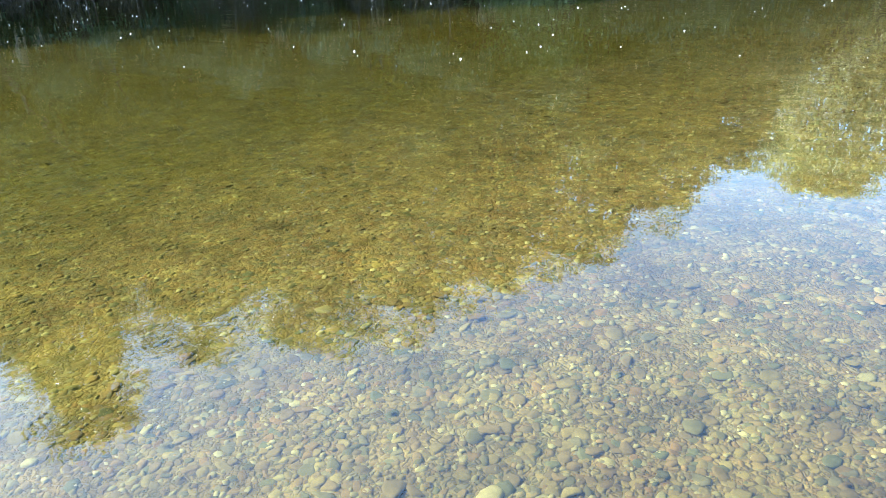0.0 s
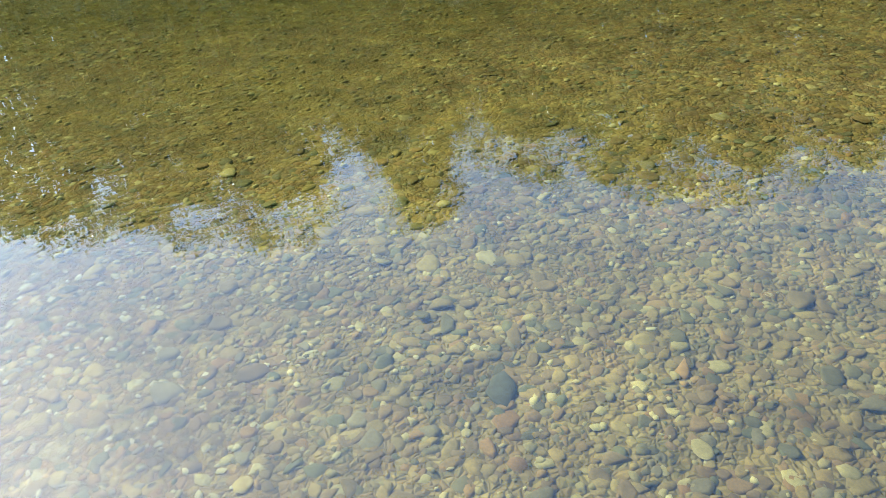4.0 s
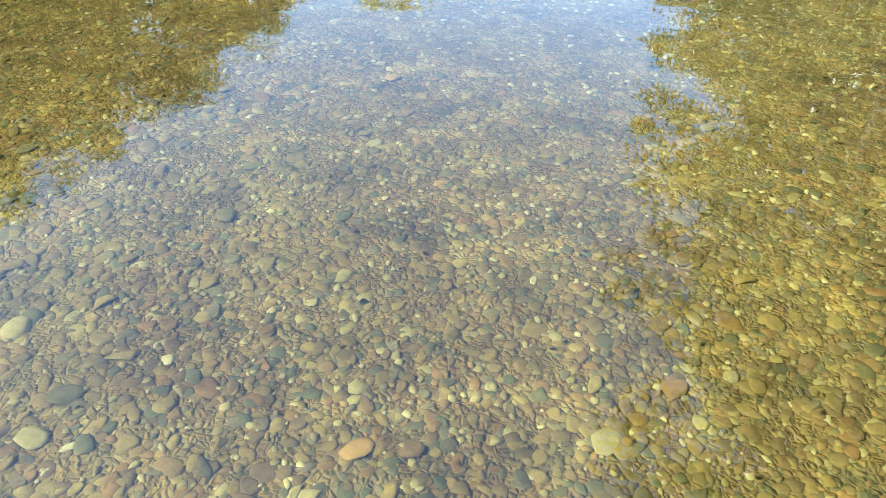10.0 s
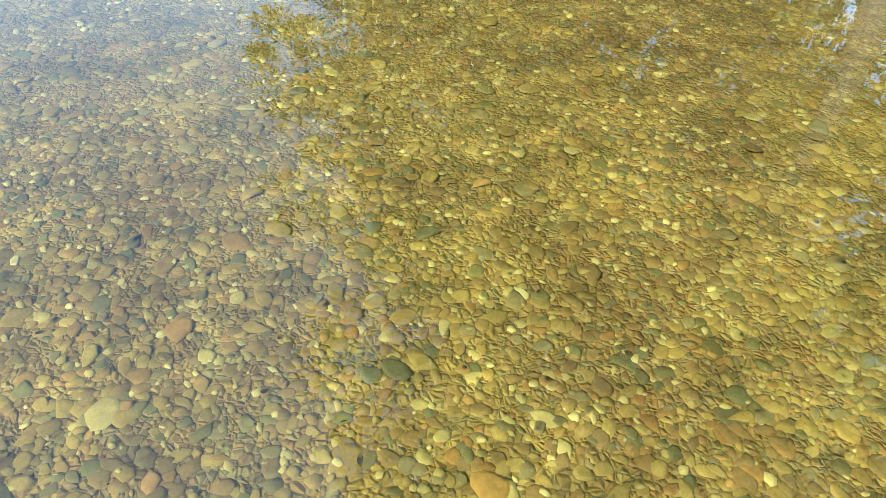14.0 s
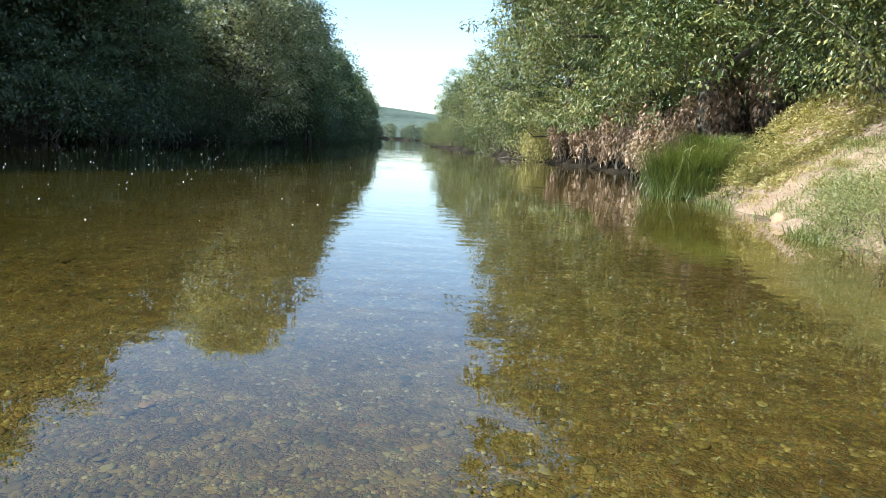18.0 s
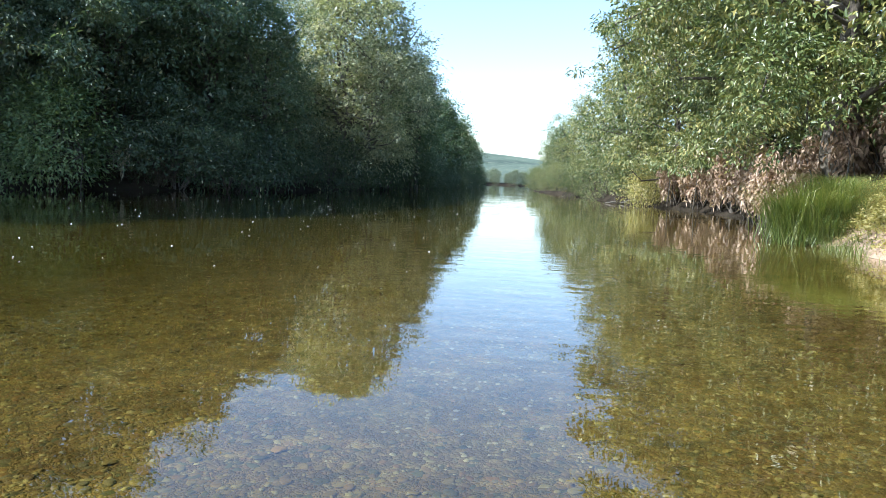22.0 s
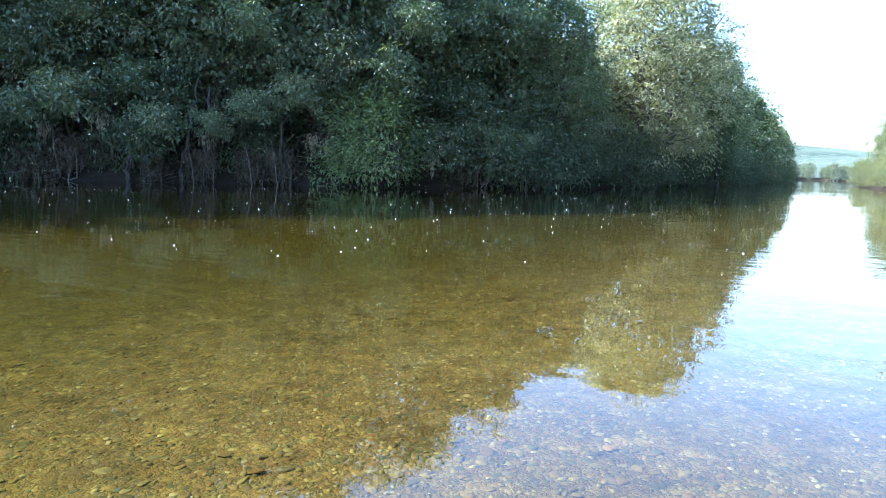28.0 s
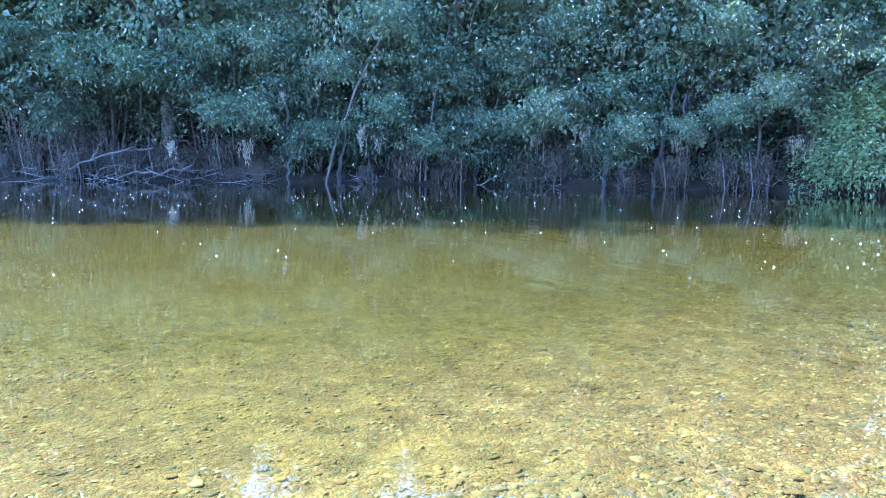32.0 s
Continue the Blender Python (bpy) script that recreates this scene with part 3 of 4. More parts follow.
# the near bank's trees, drooping pointed leaves, seen in the sun
T_R = build_tree("ash_tree", 21, 15.0, 4.9, 4.9, 2.7, 200, 190, 0.175, 0.066, M_LEAF_RIGHT, M_BARK, "sunlit green tree with drooping pointed leaves", droop=0.5, spread=0.27, core=9000, lumps=18, flat=0.36, fill=1.3)
T_S = build_tree("ash_tree", 22, 11.0, 3.9, 3.9, 0.9, 160, 170, 0.165, 0.062, M_LEAF_RIGHT, M_BARK, "bushy sunlit green tree leaning over the water", droop=0.5, spread=0.26, stems=2, core=8000, lumps=18, flat=0.36, fill=1.3)
T_M = build_tree("ash_tree", 23, 11.0, 3.9, 3.9, 0.4, 220, 40, 0.23, 0.105, M_LEAF_RIGHT, M_BARK, "green tree on the bank downstream", droop=0.5, spread=0.34, stems=2, core=1600)
for x, y, proto, size, tall, turn in [
        (10.5, 12.8, T_R, 1.28, 1.1, 30), (9.0, 22.2, T_R, 1.14, 1.05, 140), (9.9, 28.6, T_S, 1.1, 1.15, 60), (10.3, 34.0, T_S, 1.08, 1.0, 250), (8.6, 40, T_S, 0.95, 0.98, 10), (8.0, 47, T_M, 0.85, 0.95, 110), (7.4, 55, T_M, 0.78, 0.9, 330), (6.4, 63, T_M, 0.68, 0.9, 200), (5.4, 71, T_M, 0.62, 0.85, 70), (4.8, 79, T_M, 0.55, 0.85, 20), (5.2, 87, T_M, 0.5, 0.8, 160),
        (14.5, 18, T_M, 1.5, 1.0, 200), (14.5, 26, T_M, 1.3, 1.0, 300), (15, 35, T_M, 1.25, 1.0, 80), (14, 46, T_M, 1.1, 1.0, 120), (12.5, 58, T_M, 0.9, 1.0, 20), (15.5, 9, T_M, 1.3, 1.0, 75), (17, 0, T_M, 1.3, 1.0, 220)]:
    plant(proto, used, x, y, turn, size, tall)

# a tree whose crown leans out high over the shallows
T_O = build_tree("ash_tree", 27, 12.5, 4.5, 4.6, 5.2, 230, 110, 0.17, 0.07, M_LEAF_RIGHT, M_BARK, "sunlit green tree leaning far out over the shallows", droop=0.45, spread=0.30, core=12000, lumps=14, flat=0.36, shift=(-2.1, 0.3), fill=1.3)
plant(T_O, used, 8.8, 7.4, 0, 1.0)

# woods on the far shore, their leaf colour paled for haze
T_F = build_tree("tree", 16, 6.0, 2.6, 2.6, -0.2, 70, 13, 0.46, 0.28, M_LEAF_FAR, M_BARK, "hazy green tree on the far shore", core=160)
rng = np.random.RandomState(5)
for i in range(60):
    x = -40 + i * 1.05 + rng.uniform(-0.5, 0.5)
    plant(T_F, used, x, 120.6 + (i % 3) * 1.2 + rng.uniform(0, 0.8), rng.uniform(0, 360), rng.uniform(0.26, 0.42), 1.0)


def leafy_branch(name, seed, line, mat, label, sprays=46, per=42, reach=0.35, leaf=0.14, wide=0.056):
    """A limb that reaches out over the water, with sprays of leaves."""
    rng = np.random.RandomState(seed)
    pts = np.array(line, dtype=float)
    ob = empty(name, Matrix(), label, "branch")
    n = len(pts)
    part("limb", mesh_np("limb", *tubes([[(p, 0.07 * (1 - i / n) + 0.008) for i, p in enumerate(pts)]], 6), M_BARK, True), ob)
    cen = []
    for k in range(sprays):
        f = rng.uniform(0.3, 1.0) * (n - 1)
        i = min(int(f), n - 2)
        cen.append(pts[i] + (pts[i + 1] - pts[i]) * (f - i) + rng.normal(0, 1, 3) * np.array((reach, reach, reach * 0.63)))
    cen = np.repeat(np.array(cen), per, 0)
    jit = rng.normal(0, 1, cen.shape) * np.array((0.22, 0.22, 0.12))
    ax = jit * 2 + rng.normal(0, 0.4, cen.shape)
    ax[:, 2] -= 0.4
    part("foliage", mesh_np("foliage", *leaves(rng, cen + jit, ax, leaf, wide), mat), ob)
    return ob


leafy_branch("leafy_branch", 24, [(9.8, 22.5, 5.6), (6.8, 21.0, 6.6), (4.6, 19.8, 6.3), (3.3, 19.2, 5.6), (2.2, 18.7, 5.0)], M_LEAF_RIGHT, "leafy branch reaching far out over the river")
leafy_branch("leafy_branch", 25, [(10.3, 12.8, 7.5), (6.8, 12.9, 8.2), (4.6, 13.0, 7.4), (3.0, 13.0, 6.4), (1.7, 13.0, 5.5)], M_LEAF_RIGHT, "drooping leafy branch high over the water")
leafy_branch("leafy_branch", 26, [(9.9, 28.6, 4.5), (7.4, 27.2, 5.0), (5.2, 26.2, 4.8), (3.9, 25.4, 4.0)], M_LEAF_RIGHT, "leafy side branch over the river")
leafy_branch("leafy_branch", 31, [(9.8, 22.5, 4.0), (7.6, 21.0, 5.2), (6.3, 19.6, 4.6), (5.8, 18.8, 3.4)], M_LEAF_RIGHT, "leafy branch hanging before the trunk", 60, 46, 0.5, 0.18, 0.07)
leafy_branch("leafy_branch", 32, [(9.8, 22.4, 3.0), (8.4, 21.0, 4.6), (7.2, 19.6, 4.2), (6.9, 18.8, 2.9)], M_LEAF_RIGHT, "leafy branch drooping over the dead creepers", 60, 46, 0.5, 0.18, 0.07)

leafy_branch("leafy_branch", 33, [(9.9, 22.8, 3.2), (8.2, 23.4, 4.3), (6.9, 22.8, 3.5), (6.6, 22.2, 2.3)], M_LEAF_RIGHT, "leafy branch drooping before the dead creepers", 50, 46, 0.5, 0.17, 0.066)
leafy_branch("leafy_branch", 34, [(9.9, 28.6, 5.6), (7.2, 27.8, 6.8), (5.0, 27.2, 6.7), (3.2, 26.8, 5.8)], M_LEAF_RIGHT, "thick leafy limb high over the river", 90, 46, 0.75, 0.19, 0.075)
# leafy limbs that hang over the shaded water in a ragged fringe
H_LIMB = leafy_branch("leafy_branch", 28, [(-3.4, 0, 0.4), (-2.0, 0.2, 2.6), (-0.4, 0, 3.5), (0.9, -0.2, 3.2), (1.9, 0.1, 2.5)], M_LEAF_LEFT, "dark green leafy limb hanging over the shaded water", 60, 42, 0.62, 0.19, 0.095)
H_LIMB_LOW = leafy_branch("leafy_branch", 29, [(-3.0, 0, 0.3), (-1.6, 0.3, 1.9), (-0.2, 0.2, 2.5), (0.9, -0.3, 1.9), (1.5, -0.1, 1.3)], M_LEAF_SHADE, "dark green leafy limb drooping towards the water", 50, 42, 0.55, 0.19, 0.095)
rng = np.random.RandomState(30)
bank = np.array(LEFT)
along = np.concatenate([[0], np.cumsum(np.hypot(*np.diff(bank, axis=0).T))])
placed = set()
for i in range(30):
    d = along[6] + 0.5 + i * 1.75 + rng.uniform(-0.5, 0.5)
    x, y = np.interp(d, along, bank[:, 0]), np.interp(d, along, bank[:, 1])
    e, g = np.interp(d + 1, along, bank[:, 0]) - x, np.interp(d + 1, along, bank[:, 1]) - y
    if abs(x + 18.6) < 2.4 or y < 7.5:
        continue
    proto = H_LIMB_LOW if i % 4 == 2 else H_LIMB
    m = Matrix.Translation((x - 0.2, y, rng.uniform(-0.3, 1.1))) @ Matrix.Rotation(math.atan2(g, e) + math.pi / 2 + rng.uniform(-0.6, 0.6), 4, "Z") @ Matrix.Scale(rng.uniform(0.6, 1.25), 4)
    if proto.name in placed:
        o = copy_thing(proto, m)
        o.matrix_world = m
    else:
        placed.add(proto.name)
        proto.matrix_world = m
# higher limbs that come out of the crowns above the fringe
for i in range(26):
    d = along[6] + 1.0 + i * 2.0 + rng.uniform(-0.7, 0.7)
    x, y = np.interp(d, along, bank[:, 0]), np.interp(d, along, bank[:, 1])
    e, g = np.interp(d + 1, along, bank[:, 0]) - x, np.interp(d + 1, along, bank[:, 1]) - y
    back = rng.uniform(0.6, 1.8)
    m = Matrix.Translation((x - back, y + back * 0.6, rng.uniform(1.4, 4.6))) @ Matrix.Rotation(math.atan2(g, e) + math.pi / 2 + rng.uniform(-0.6, 0.6), 4, "Z") @ Matrix.Scale(rng.uniform(0.85, 1.2), 4)
    o = copy_thing(H_LIMB_LOW if i % 3 == 1 else H_LIMB, m)
    o.matrix_world = m


# ---- shrubs, brush and hanging growth ----
def build_shrub(name, seed, height, rx, mat, leaf, wide, label, clumps=70, per=70, droop=0.5, category="shrub"):
    """Many thin stems from one root and a mounded crown down to the ground."""
    rng = np.random.RandomState(seed)
    ob = empty(name, Matrix(), label, category)
    pts = crown_points(rng, clumps, rx, rx, 0.15, height, 8)
    pts[:, :2] *= (1.05 - 0.35 * (pts[:, 2:3] / height))
    for j in range(12):
        t = pts[rng.randint(clumps)]
        s = np.array((rng.normal(0, 0.12), rng.normal(0, 0.12), -0.3))
        m = (s + t) / 2 + np.array((0, 0, 0.25 * height)) * rng.uniform(0, 0.6)
        part("stem", mesh_np("stem", *tubes([[(s, 0.035), ((s + m) / 2, 0.03), (m, 0.022), (t, 0.006)]], 5), M_BARK, True), ob)
    cen = np.repeat(pts, per, 0)
    jit = rng.normal(0, 1, cen.shape) * np.array((0.42, 0.42, 0.28))
    ax = jit + rng.normal(0, 0.4, cen.shape) + (cen - np.array((0, 0, height * 0.4))) * 0.12
    ax[:, 2] -= droop
    pos = cen + jit
    pos[:, 2] = np.maximum(pos[:, 2], 0.0)
    part("foliage", mesh_np("foliage", *leaves(rng, pos, ax, leaf, wide), mat), ob)
    return ob


# low growth on the far bank wears the shade-darkened leaf colour
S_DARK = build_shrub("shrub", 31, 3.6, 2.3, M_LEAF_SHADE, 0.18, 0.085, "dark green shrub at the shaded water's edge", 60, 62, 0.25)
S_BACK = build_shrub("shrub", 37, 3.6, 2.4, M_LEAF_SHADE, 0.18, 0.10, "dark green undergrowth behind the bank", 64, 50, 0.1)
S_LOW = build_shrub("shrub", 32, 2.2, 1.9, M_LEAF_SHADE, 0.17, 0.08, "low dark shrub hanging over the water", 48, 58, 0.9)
S_PALE = build_shrub("willow_shrub", 33, 4.0, 2.5, M_LEAF_PALE, 0.20, 0.078, "rounded lighter green willow bush over the river", 95, 100, 0.25)
S_SUN = build_shrub("shrub", 34, 3.2, 2.0, M_LEAF_RIGHT, 0.15, 0.062, "sunlit green shrub leaning over the water", 58, 75, 0.5)
S_YELLOW = build_shrub("yellow_shrub", 35, 1.7, 1.25, M_LEAF_YELLOW, 0.13, 0.055, "yellow-green shrub touching the water", 50, 80, 0.5)
plant(S_PALE, used, -18.3, 28.0, 0, 1.06, 0.9)
plant(S_YELLOW, used, 7.6, 41.6, 0, 1.0)
rng = np.random.RandomState(8)
lx = np.array(LEFT)
seg = np.hypot(*np.diff(lx, axis=0).T)
acc = np.concatenate([[0], np.cumsum(seg)])
start = acc[2]
for i in range(66):
    d = start + 2.0 + i * (3.0 if i < 14 else 2.45)
    x, y = np.interp(d, acc, lx[:, 0]), np.interp(d, acc, lx[:, 1])
    k = 0.62 if y > 60 else 0.85 if y > 40 else 1.0
    proto = (S_DARK, S_LOW, S_DARK, S_LOW, S_DARK)[i % 5]
    if (y < 30 and i % 2) or y < 9:
        continue
    n = np.array((-1.0, 0.35)) / 1.06
    off = rng.uniform(-0.5, 0.7) if y > 30 else rng.uniform(1.0, 2.4)
    plant(proto, used, x + n[0] * off, y + n[1] * off, rng.uniform(0, 360), k * rng.uniform(0.85, 1.15), rng.uniform(0.9, 1.15))
for i in range(30):
    d = start + 8.0 + i * 5.2
    x, y = np.interp(d, acc, lx[:, 0]) - 4.2, np.interp(d, acc, lx[:, 1]) + 2.2
    plant(S_BACK, used, x, y, rng.uniform(0, 360), rng.uniform(1.3, 1.6), 1.1)
for i in range(26):
    d = acc[5] + i * 3.4
    x, y = np.interp(d, acc, lx[:, 0]) - 7.5, np.interp(d, acc, lx[:, 1]) + 4.5
    plant(S_BACK, used, x, y, rng.uniform(0, 360), rng.uniform(1.6, 2.0), 1.1)
for x, y, k in [(10.2, 37.5, 0.9), (8.3, 43.8, 0.85), (7.2, 47, 0.85), (6.2, 51, 0.8), (5.3, 55.5, 0.75), (4.9, 61, 0.75), (4.1, 66.5, 0.7), (3.3, 72, 0.65), (2.6, 77.5, 0.65), (2.6, 83, 0.6), (3.2, 89, 0.6), (11.4, 31.5, 0.9), (11.2, 27.5, 1.1), (11.2, 24.5, 1.1), (11.4, 20.8, 1.0), (10.6, 18.4, 0.9), (10.6, 15.8, 1.0), (11.2, 13.0, 0.9), (12.2, 10.5, 1.1), (12.6, 14.5, 1.1), (12, 19, 1.2), (12, 24, 1.2), (12, 30, 1.2)]:
    plant(S_SUN, used, x, y, rng.uniform(0, 360), k * rng.uniform(0.95, 1.1), 1.05)


def build_dead_brush(name, seed, wide, high, label, mat, per=80, mops=4, reach=0.8, leaf=(0.19, 0.065), width=0.13):
    """Dead brown creepers and flood debris hanging in mops from bowed stems."""
    rng = np.random.RandomState(seed)
    ob = empty(name, Matrix(), label, "dead brush")
    tops = []
    for j in range(18):
        x = rng.uniform(-wide / 2, wide / 2)
        y = rng.normal(0, 0.35)
        h = high * rng.uniform(0.35, 1.0)
        bow = rng.normal(0, 0.25, 2)
        part("stem", mesh_np("stem", *tubes([[((x, y, -0.2), 0.03), ((x + bow[0], y + bow[1], h * 0.5), 0.024), ((x + bow[0] * 0.4, y - 0.3, h), 0.008)]], 5), M_BARK, True), ob)
        tops.append((x + bow[0] * 0.4, y - 0.3, h))
    tops = np.array(tops)
    hang = []
    for t in tops:
        for q in range(mops):
            hang.append(t + np.array((rng.normal(0, 0.18), rng.normal(0, 0.15), -t[2] * rng.uniform(0, reach))))
    cen = np.repeat(np.array(hang), per // mops, 0)
    pos = cen + rng.normal(0, 1, cen.shape) * np.array((width, width, 0.24))
    pos[:, 2] = np.maximum(pos[:, 2], 0.02)
    ax = rng.normal(0, 0.6, cen.shape)
    ax[:, 2] -= 0.9
    part("dead_leaves", mesh_np("dead_leaves", *leaves(rng, pos, ax, leaf[0], leaf[1], 0.35, 0.6), mat), ob, "dry brown hanging leaves")
    return ob


B_DEAD = build_dead_brush("dead_brush", 41, 2.2, 2.7, "dry brown creepers hanging over the undercut bank", M_LEAF_DRY, 96, 3, 0.62, (0.24, 0.095), 0.11)
for x, y, turn, k in [(8.6, 39.2, 60, 1.0), (9.2, 36.8, 70, 1.1), (9.6, 34.4, 80, 1.05), (9.8, 31.8, 95, 1.15), (9.7, 29.2, 100, 1.1), (9.3, 26.8, 110, 1.0), (8.8, 25.0, 120, 0.9), (9.1, 22.9, 60, 0.9), (9.9, 21.9, 50, 1.0), (10.7, 21.0, 45, 0.9)]:
    plant(B_DEAD, used, x, y, turn + 180, k)
# the same dead growth along the shaded bank, that shade put into a darker colour
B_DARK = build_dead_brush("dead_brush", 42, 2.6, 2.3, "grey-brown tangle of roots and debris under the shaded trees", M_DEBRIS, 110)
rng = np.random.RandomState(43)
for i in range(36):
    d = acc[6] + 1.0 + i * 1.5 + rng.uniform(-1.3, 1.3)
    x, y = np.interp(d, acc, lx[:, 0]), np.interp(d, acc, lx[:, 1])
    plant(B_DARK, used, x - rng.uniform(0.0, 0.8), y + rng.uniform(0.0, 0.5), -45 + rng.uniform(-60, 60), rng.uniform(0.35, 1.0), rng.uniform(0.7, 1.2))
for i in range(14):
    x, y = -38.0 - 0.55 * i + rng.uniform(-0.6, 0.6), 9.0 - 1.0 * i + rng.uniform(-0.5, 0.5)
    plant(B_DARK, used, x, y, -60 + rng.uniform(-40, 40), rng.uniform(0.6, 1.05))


def build_strands(name, seed, n, length, mat, label):
    """Ragged debris hanging in tapering tassels, its top at the origin."""
    rng = np.random.RandomState(seed)
    ob = empty(name, Matrix(), label, "moss")
    for k in range(n):
        top = np.array((rng.normal(0, 0.30), rng.normal(0, 0.22), rng.uniform(-0.25, 0.2)))
        ln = length * rng.uniform(0.3, 1.0)
        m = int(34 * ln) + 8
        f = rng.uniform(0, 1, m)
        pos = top + np.stack([rng.normal(0, 1, m) * 0.07 * (1.1 - f), rng.normal(0, 1, m) * 0.07 * (1.1 - f), -f * ln], -1)
        ax = np.stack([rng.normal(0, 0.35, m), rng.normal(0, 0.35, m), -np.ones(m)], -1)
        tagged(part("tassel", mesh_np("tassel", *leaves(rng, pos, ax, 0.16, 0.035, 0.3, 0.4), mat), ob), "", "", "", "stuff")
    return ob


H_PALE = build_strands("hanging_moss", 51, 9, 1.0, M_MOSS, "pale dry flood debris hanging from a branch")
spots = [(-35.9, 9.8, 4.3), (-27.3, 21.2, 2.75), (-26.6, 21.9, 2.6), (-24.3, 23.7, 2.2), (-23.5, 24.3, 2.5), (-20.7, 26.9, 2.2), (-20.2, 27.3, 2.0), (-33.9, 13.0, 2.6), (-33.6, 13.6, 2.2), (-29.0, 19.6, 2.3), (-15.9, 29.3, 1.6), (-37.1, 8.4, 2.0), (-38.6, 5.0, 1.9), (-31.5, 17.0, 1.9), (-14.2, 32.0, 1.5)]
for i, (x, y, z) in enumerate(spots):
    m = Matrix.Translation((x, y, z)) @ Matrix.Rotation(i * 1.3, 4, "Z") @ Matrix.Diagonal((1, 1, 0.8 + 0.15 * (i % 4), 1))
    if i == 0:
        H_PALE.matrix_world = m
    else:
        o = copy_thing(H_PALE, m)
        o.matrix_world = m
# the limbs that carry them
for i, (x, y, z) in enumerate(spots):
    a = np.array((x - 3.2, y + 2.0, 1.0))
    t = np.array((x, y, z + 0.12))
    me = mesh_np("branch", *tubes([[(a, 0.07), ((a + t) / 2 + np.array((0, 0, 0.5)), 0.05), (t, 0.025), (t + np.array((0.7, -0.5, -0.1)), 0.008)]], 6), M_BARK, True)
    tagged(new("overhanging_branch", me), "bare branch reaching out over the water", "branch")


def dead_branch(name, line, mat, label, category="branch"):
    rr = np.random.RandomState(len(label) * 7)
    bent = []
    for one in line:
        k = len(one) * 3 - 2
        f = np.linspace(0, len(one) - 1, k)
        pts = np.stack([np.interp(f, range(len(one)), [p[q] for p, _ in one]) for q in range(3)], -1)
        rad = 0.68 * np.interp(f, range(len(one)), [r for _, r in one])
        pts[1:] += rr.normal(0, 0.05, (k - 1, 3))
        rad = rad * rr.uniform(0.75, 1.25, k)
        bent.append([(p, r) for p, r in zip(pts, rad)])
    line = bent
    return tagged(new(name, mesh_np(name, *tubes(line, 7), mat, True)), label, category)


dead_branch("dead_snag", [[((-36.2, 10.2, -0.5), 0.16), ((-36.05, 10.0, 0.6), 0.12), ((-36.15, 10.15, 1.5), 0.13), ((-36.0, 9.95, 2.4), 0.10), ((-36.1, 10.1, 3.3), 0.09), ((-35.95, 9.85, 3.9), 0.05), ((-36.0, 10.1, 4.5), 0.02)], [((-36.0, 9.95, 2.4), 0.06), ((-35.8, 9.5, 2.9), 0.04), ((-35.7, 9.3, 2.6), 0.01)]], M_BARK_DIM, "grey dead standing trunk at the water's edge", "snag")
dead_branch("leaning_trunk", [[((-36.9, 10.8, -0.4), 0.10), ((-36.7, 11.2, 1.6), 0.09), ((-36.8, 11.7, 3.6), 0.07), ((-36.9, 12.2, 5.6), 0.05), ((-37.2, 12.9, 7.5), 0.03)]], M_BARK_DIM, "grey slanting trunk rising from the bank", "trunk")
dead_branch("leaning_trunk", [[((-35.4, 11.6, -0.4), 0.12), ((-35.0, 12.1, 2.0), 0.10), ((-34.4, 12.9, 4.4), 0.08), ((-33.8, 13.9, 7.0), 0.05), ((-33.6, 14.6, 9.0), 0.02)], [((-34.4, 12.9, 4.4), 0.05), ((-34.6, 12.4, 5.8), 0.03), ((-34.5, 12.2, 6.8), 0.01)]], M_BARK, "slanting grey-brown trunk forking among the leaves", "trunk")
dead_branch("leaning_trunk", [[((-32.6, 15.7, -0.4), 0.09), ((-32.3, 15.8, 2.4), 0.08), ((-32.4, 16.2, 4.8), 0.06), ((-32.1, 16.8, 7.6), 0.03)]], M_BARK, "thin upright grey trunk at the shaded bank", "trunk")
dead_branch("leaning_trunk", [[((-38.9, 8.4, -0.4), 0.08), ((-39.1, 8.1, 2.0), 0.07), ((-39.0, 8.3, 4.4), 0.055), ((-39.6, 8.2, 7.0), 0.03)]], M_BARK_DIM, "grey upright stem behind hanging debris", "trunk")
for x, y, lean, high, thick in [(-26.5, 21.6, 0.15, 2.4, 0.16), (-26.1, 22.1, -0.2, 2.0, 0.10), (-24.8, 22.9, 0.1, 3.0, 0.13), (-24.1, 23.4, -0.25, 2.6, 0.15), (-31.2, 17.7, 0.3, 2.6, 0.12), (-34.9, 12.2, -0.2, 3.2, 0.12), (-21.9, 25.4, 0.2, 2.6, 0.12), (-29.4, 19.5, 0.1, 3.0, 0.10)]:
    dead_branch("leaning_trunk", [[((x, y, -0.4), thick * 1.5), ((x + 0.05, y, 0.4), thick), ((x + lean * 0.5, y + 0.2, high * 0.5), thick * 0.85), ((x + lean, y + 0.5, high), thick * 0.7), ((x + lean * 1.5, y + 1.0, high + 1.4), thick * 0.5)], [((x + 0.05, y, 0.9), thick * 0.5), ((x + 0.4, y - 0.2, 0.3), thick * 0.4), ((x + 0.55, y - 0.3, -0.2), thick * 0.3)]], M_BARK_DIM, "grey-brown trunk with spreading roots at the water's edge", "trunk")
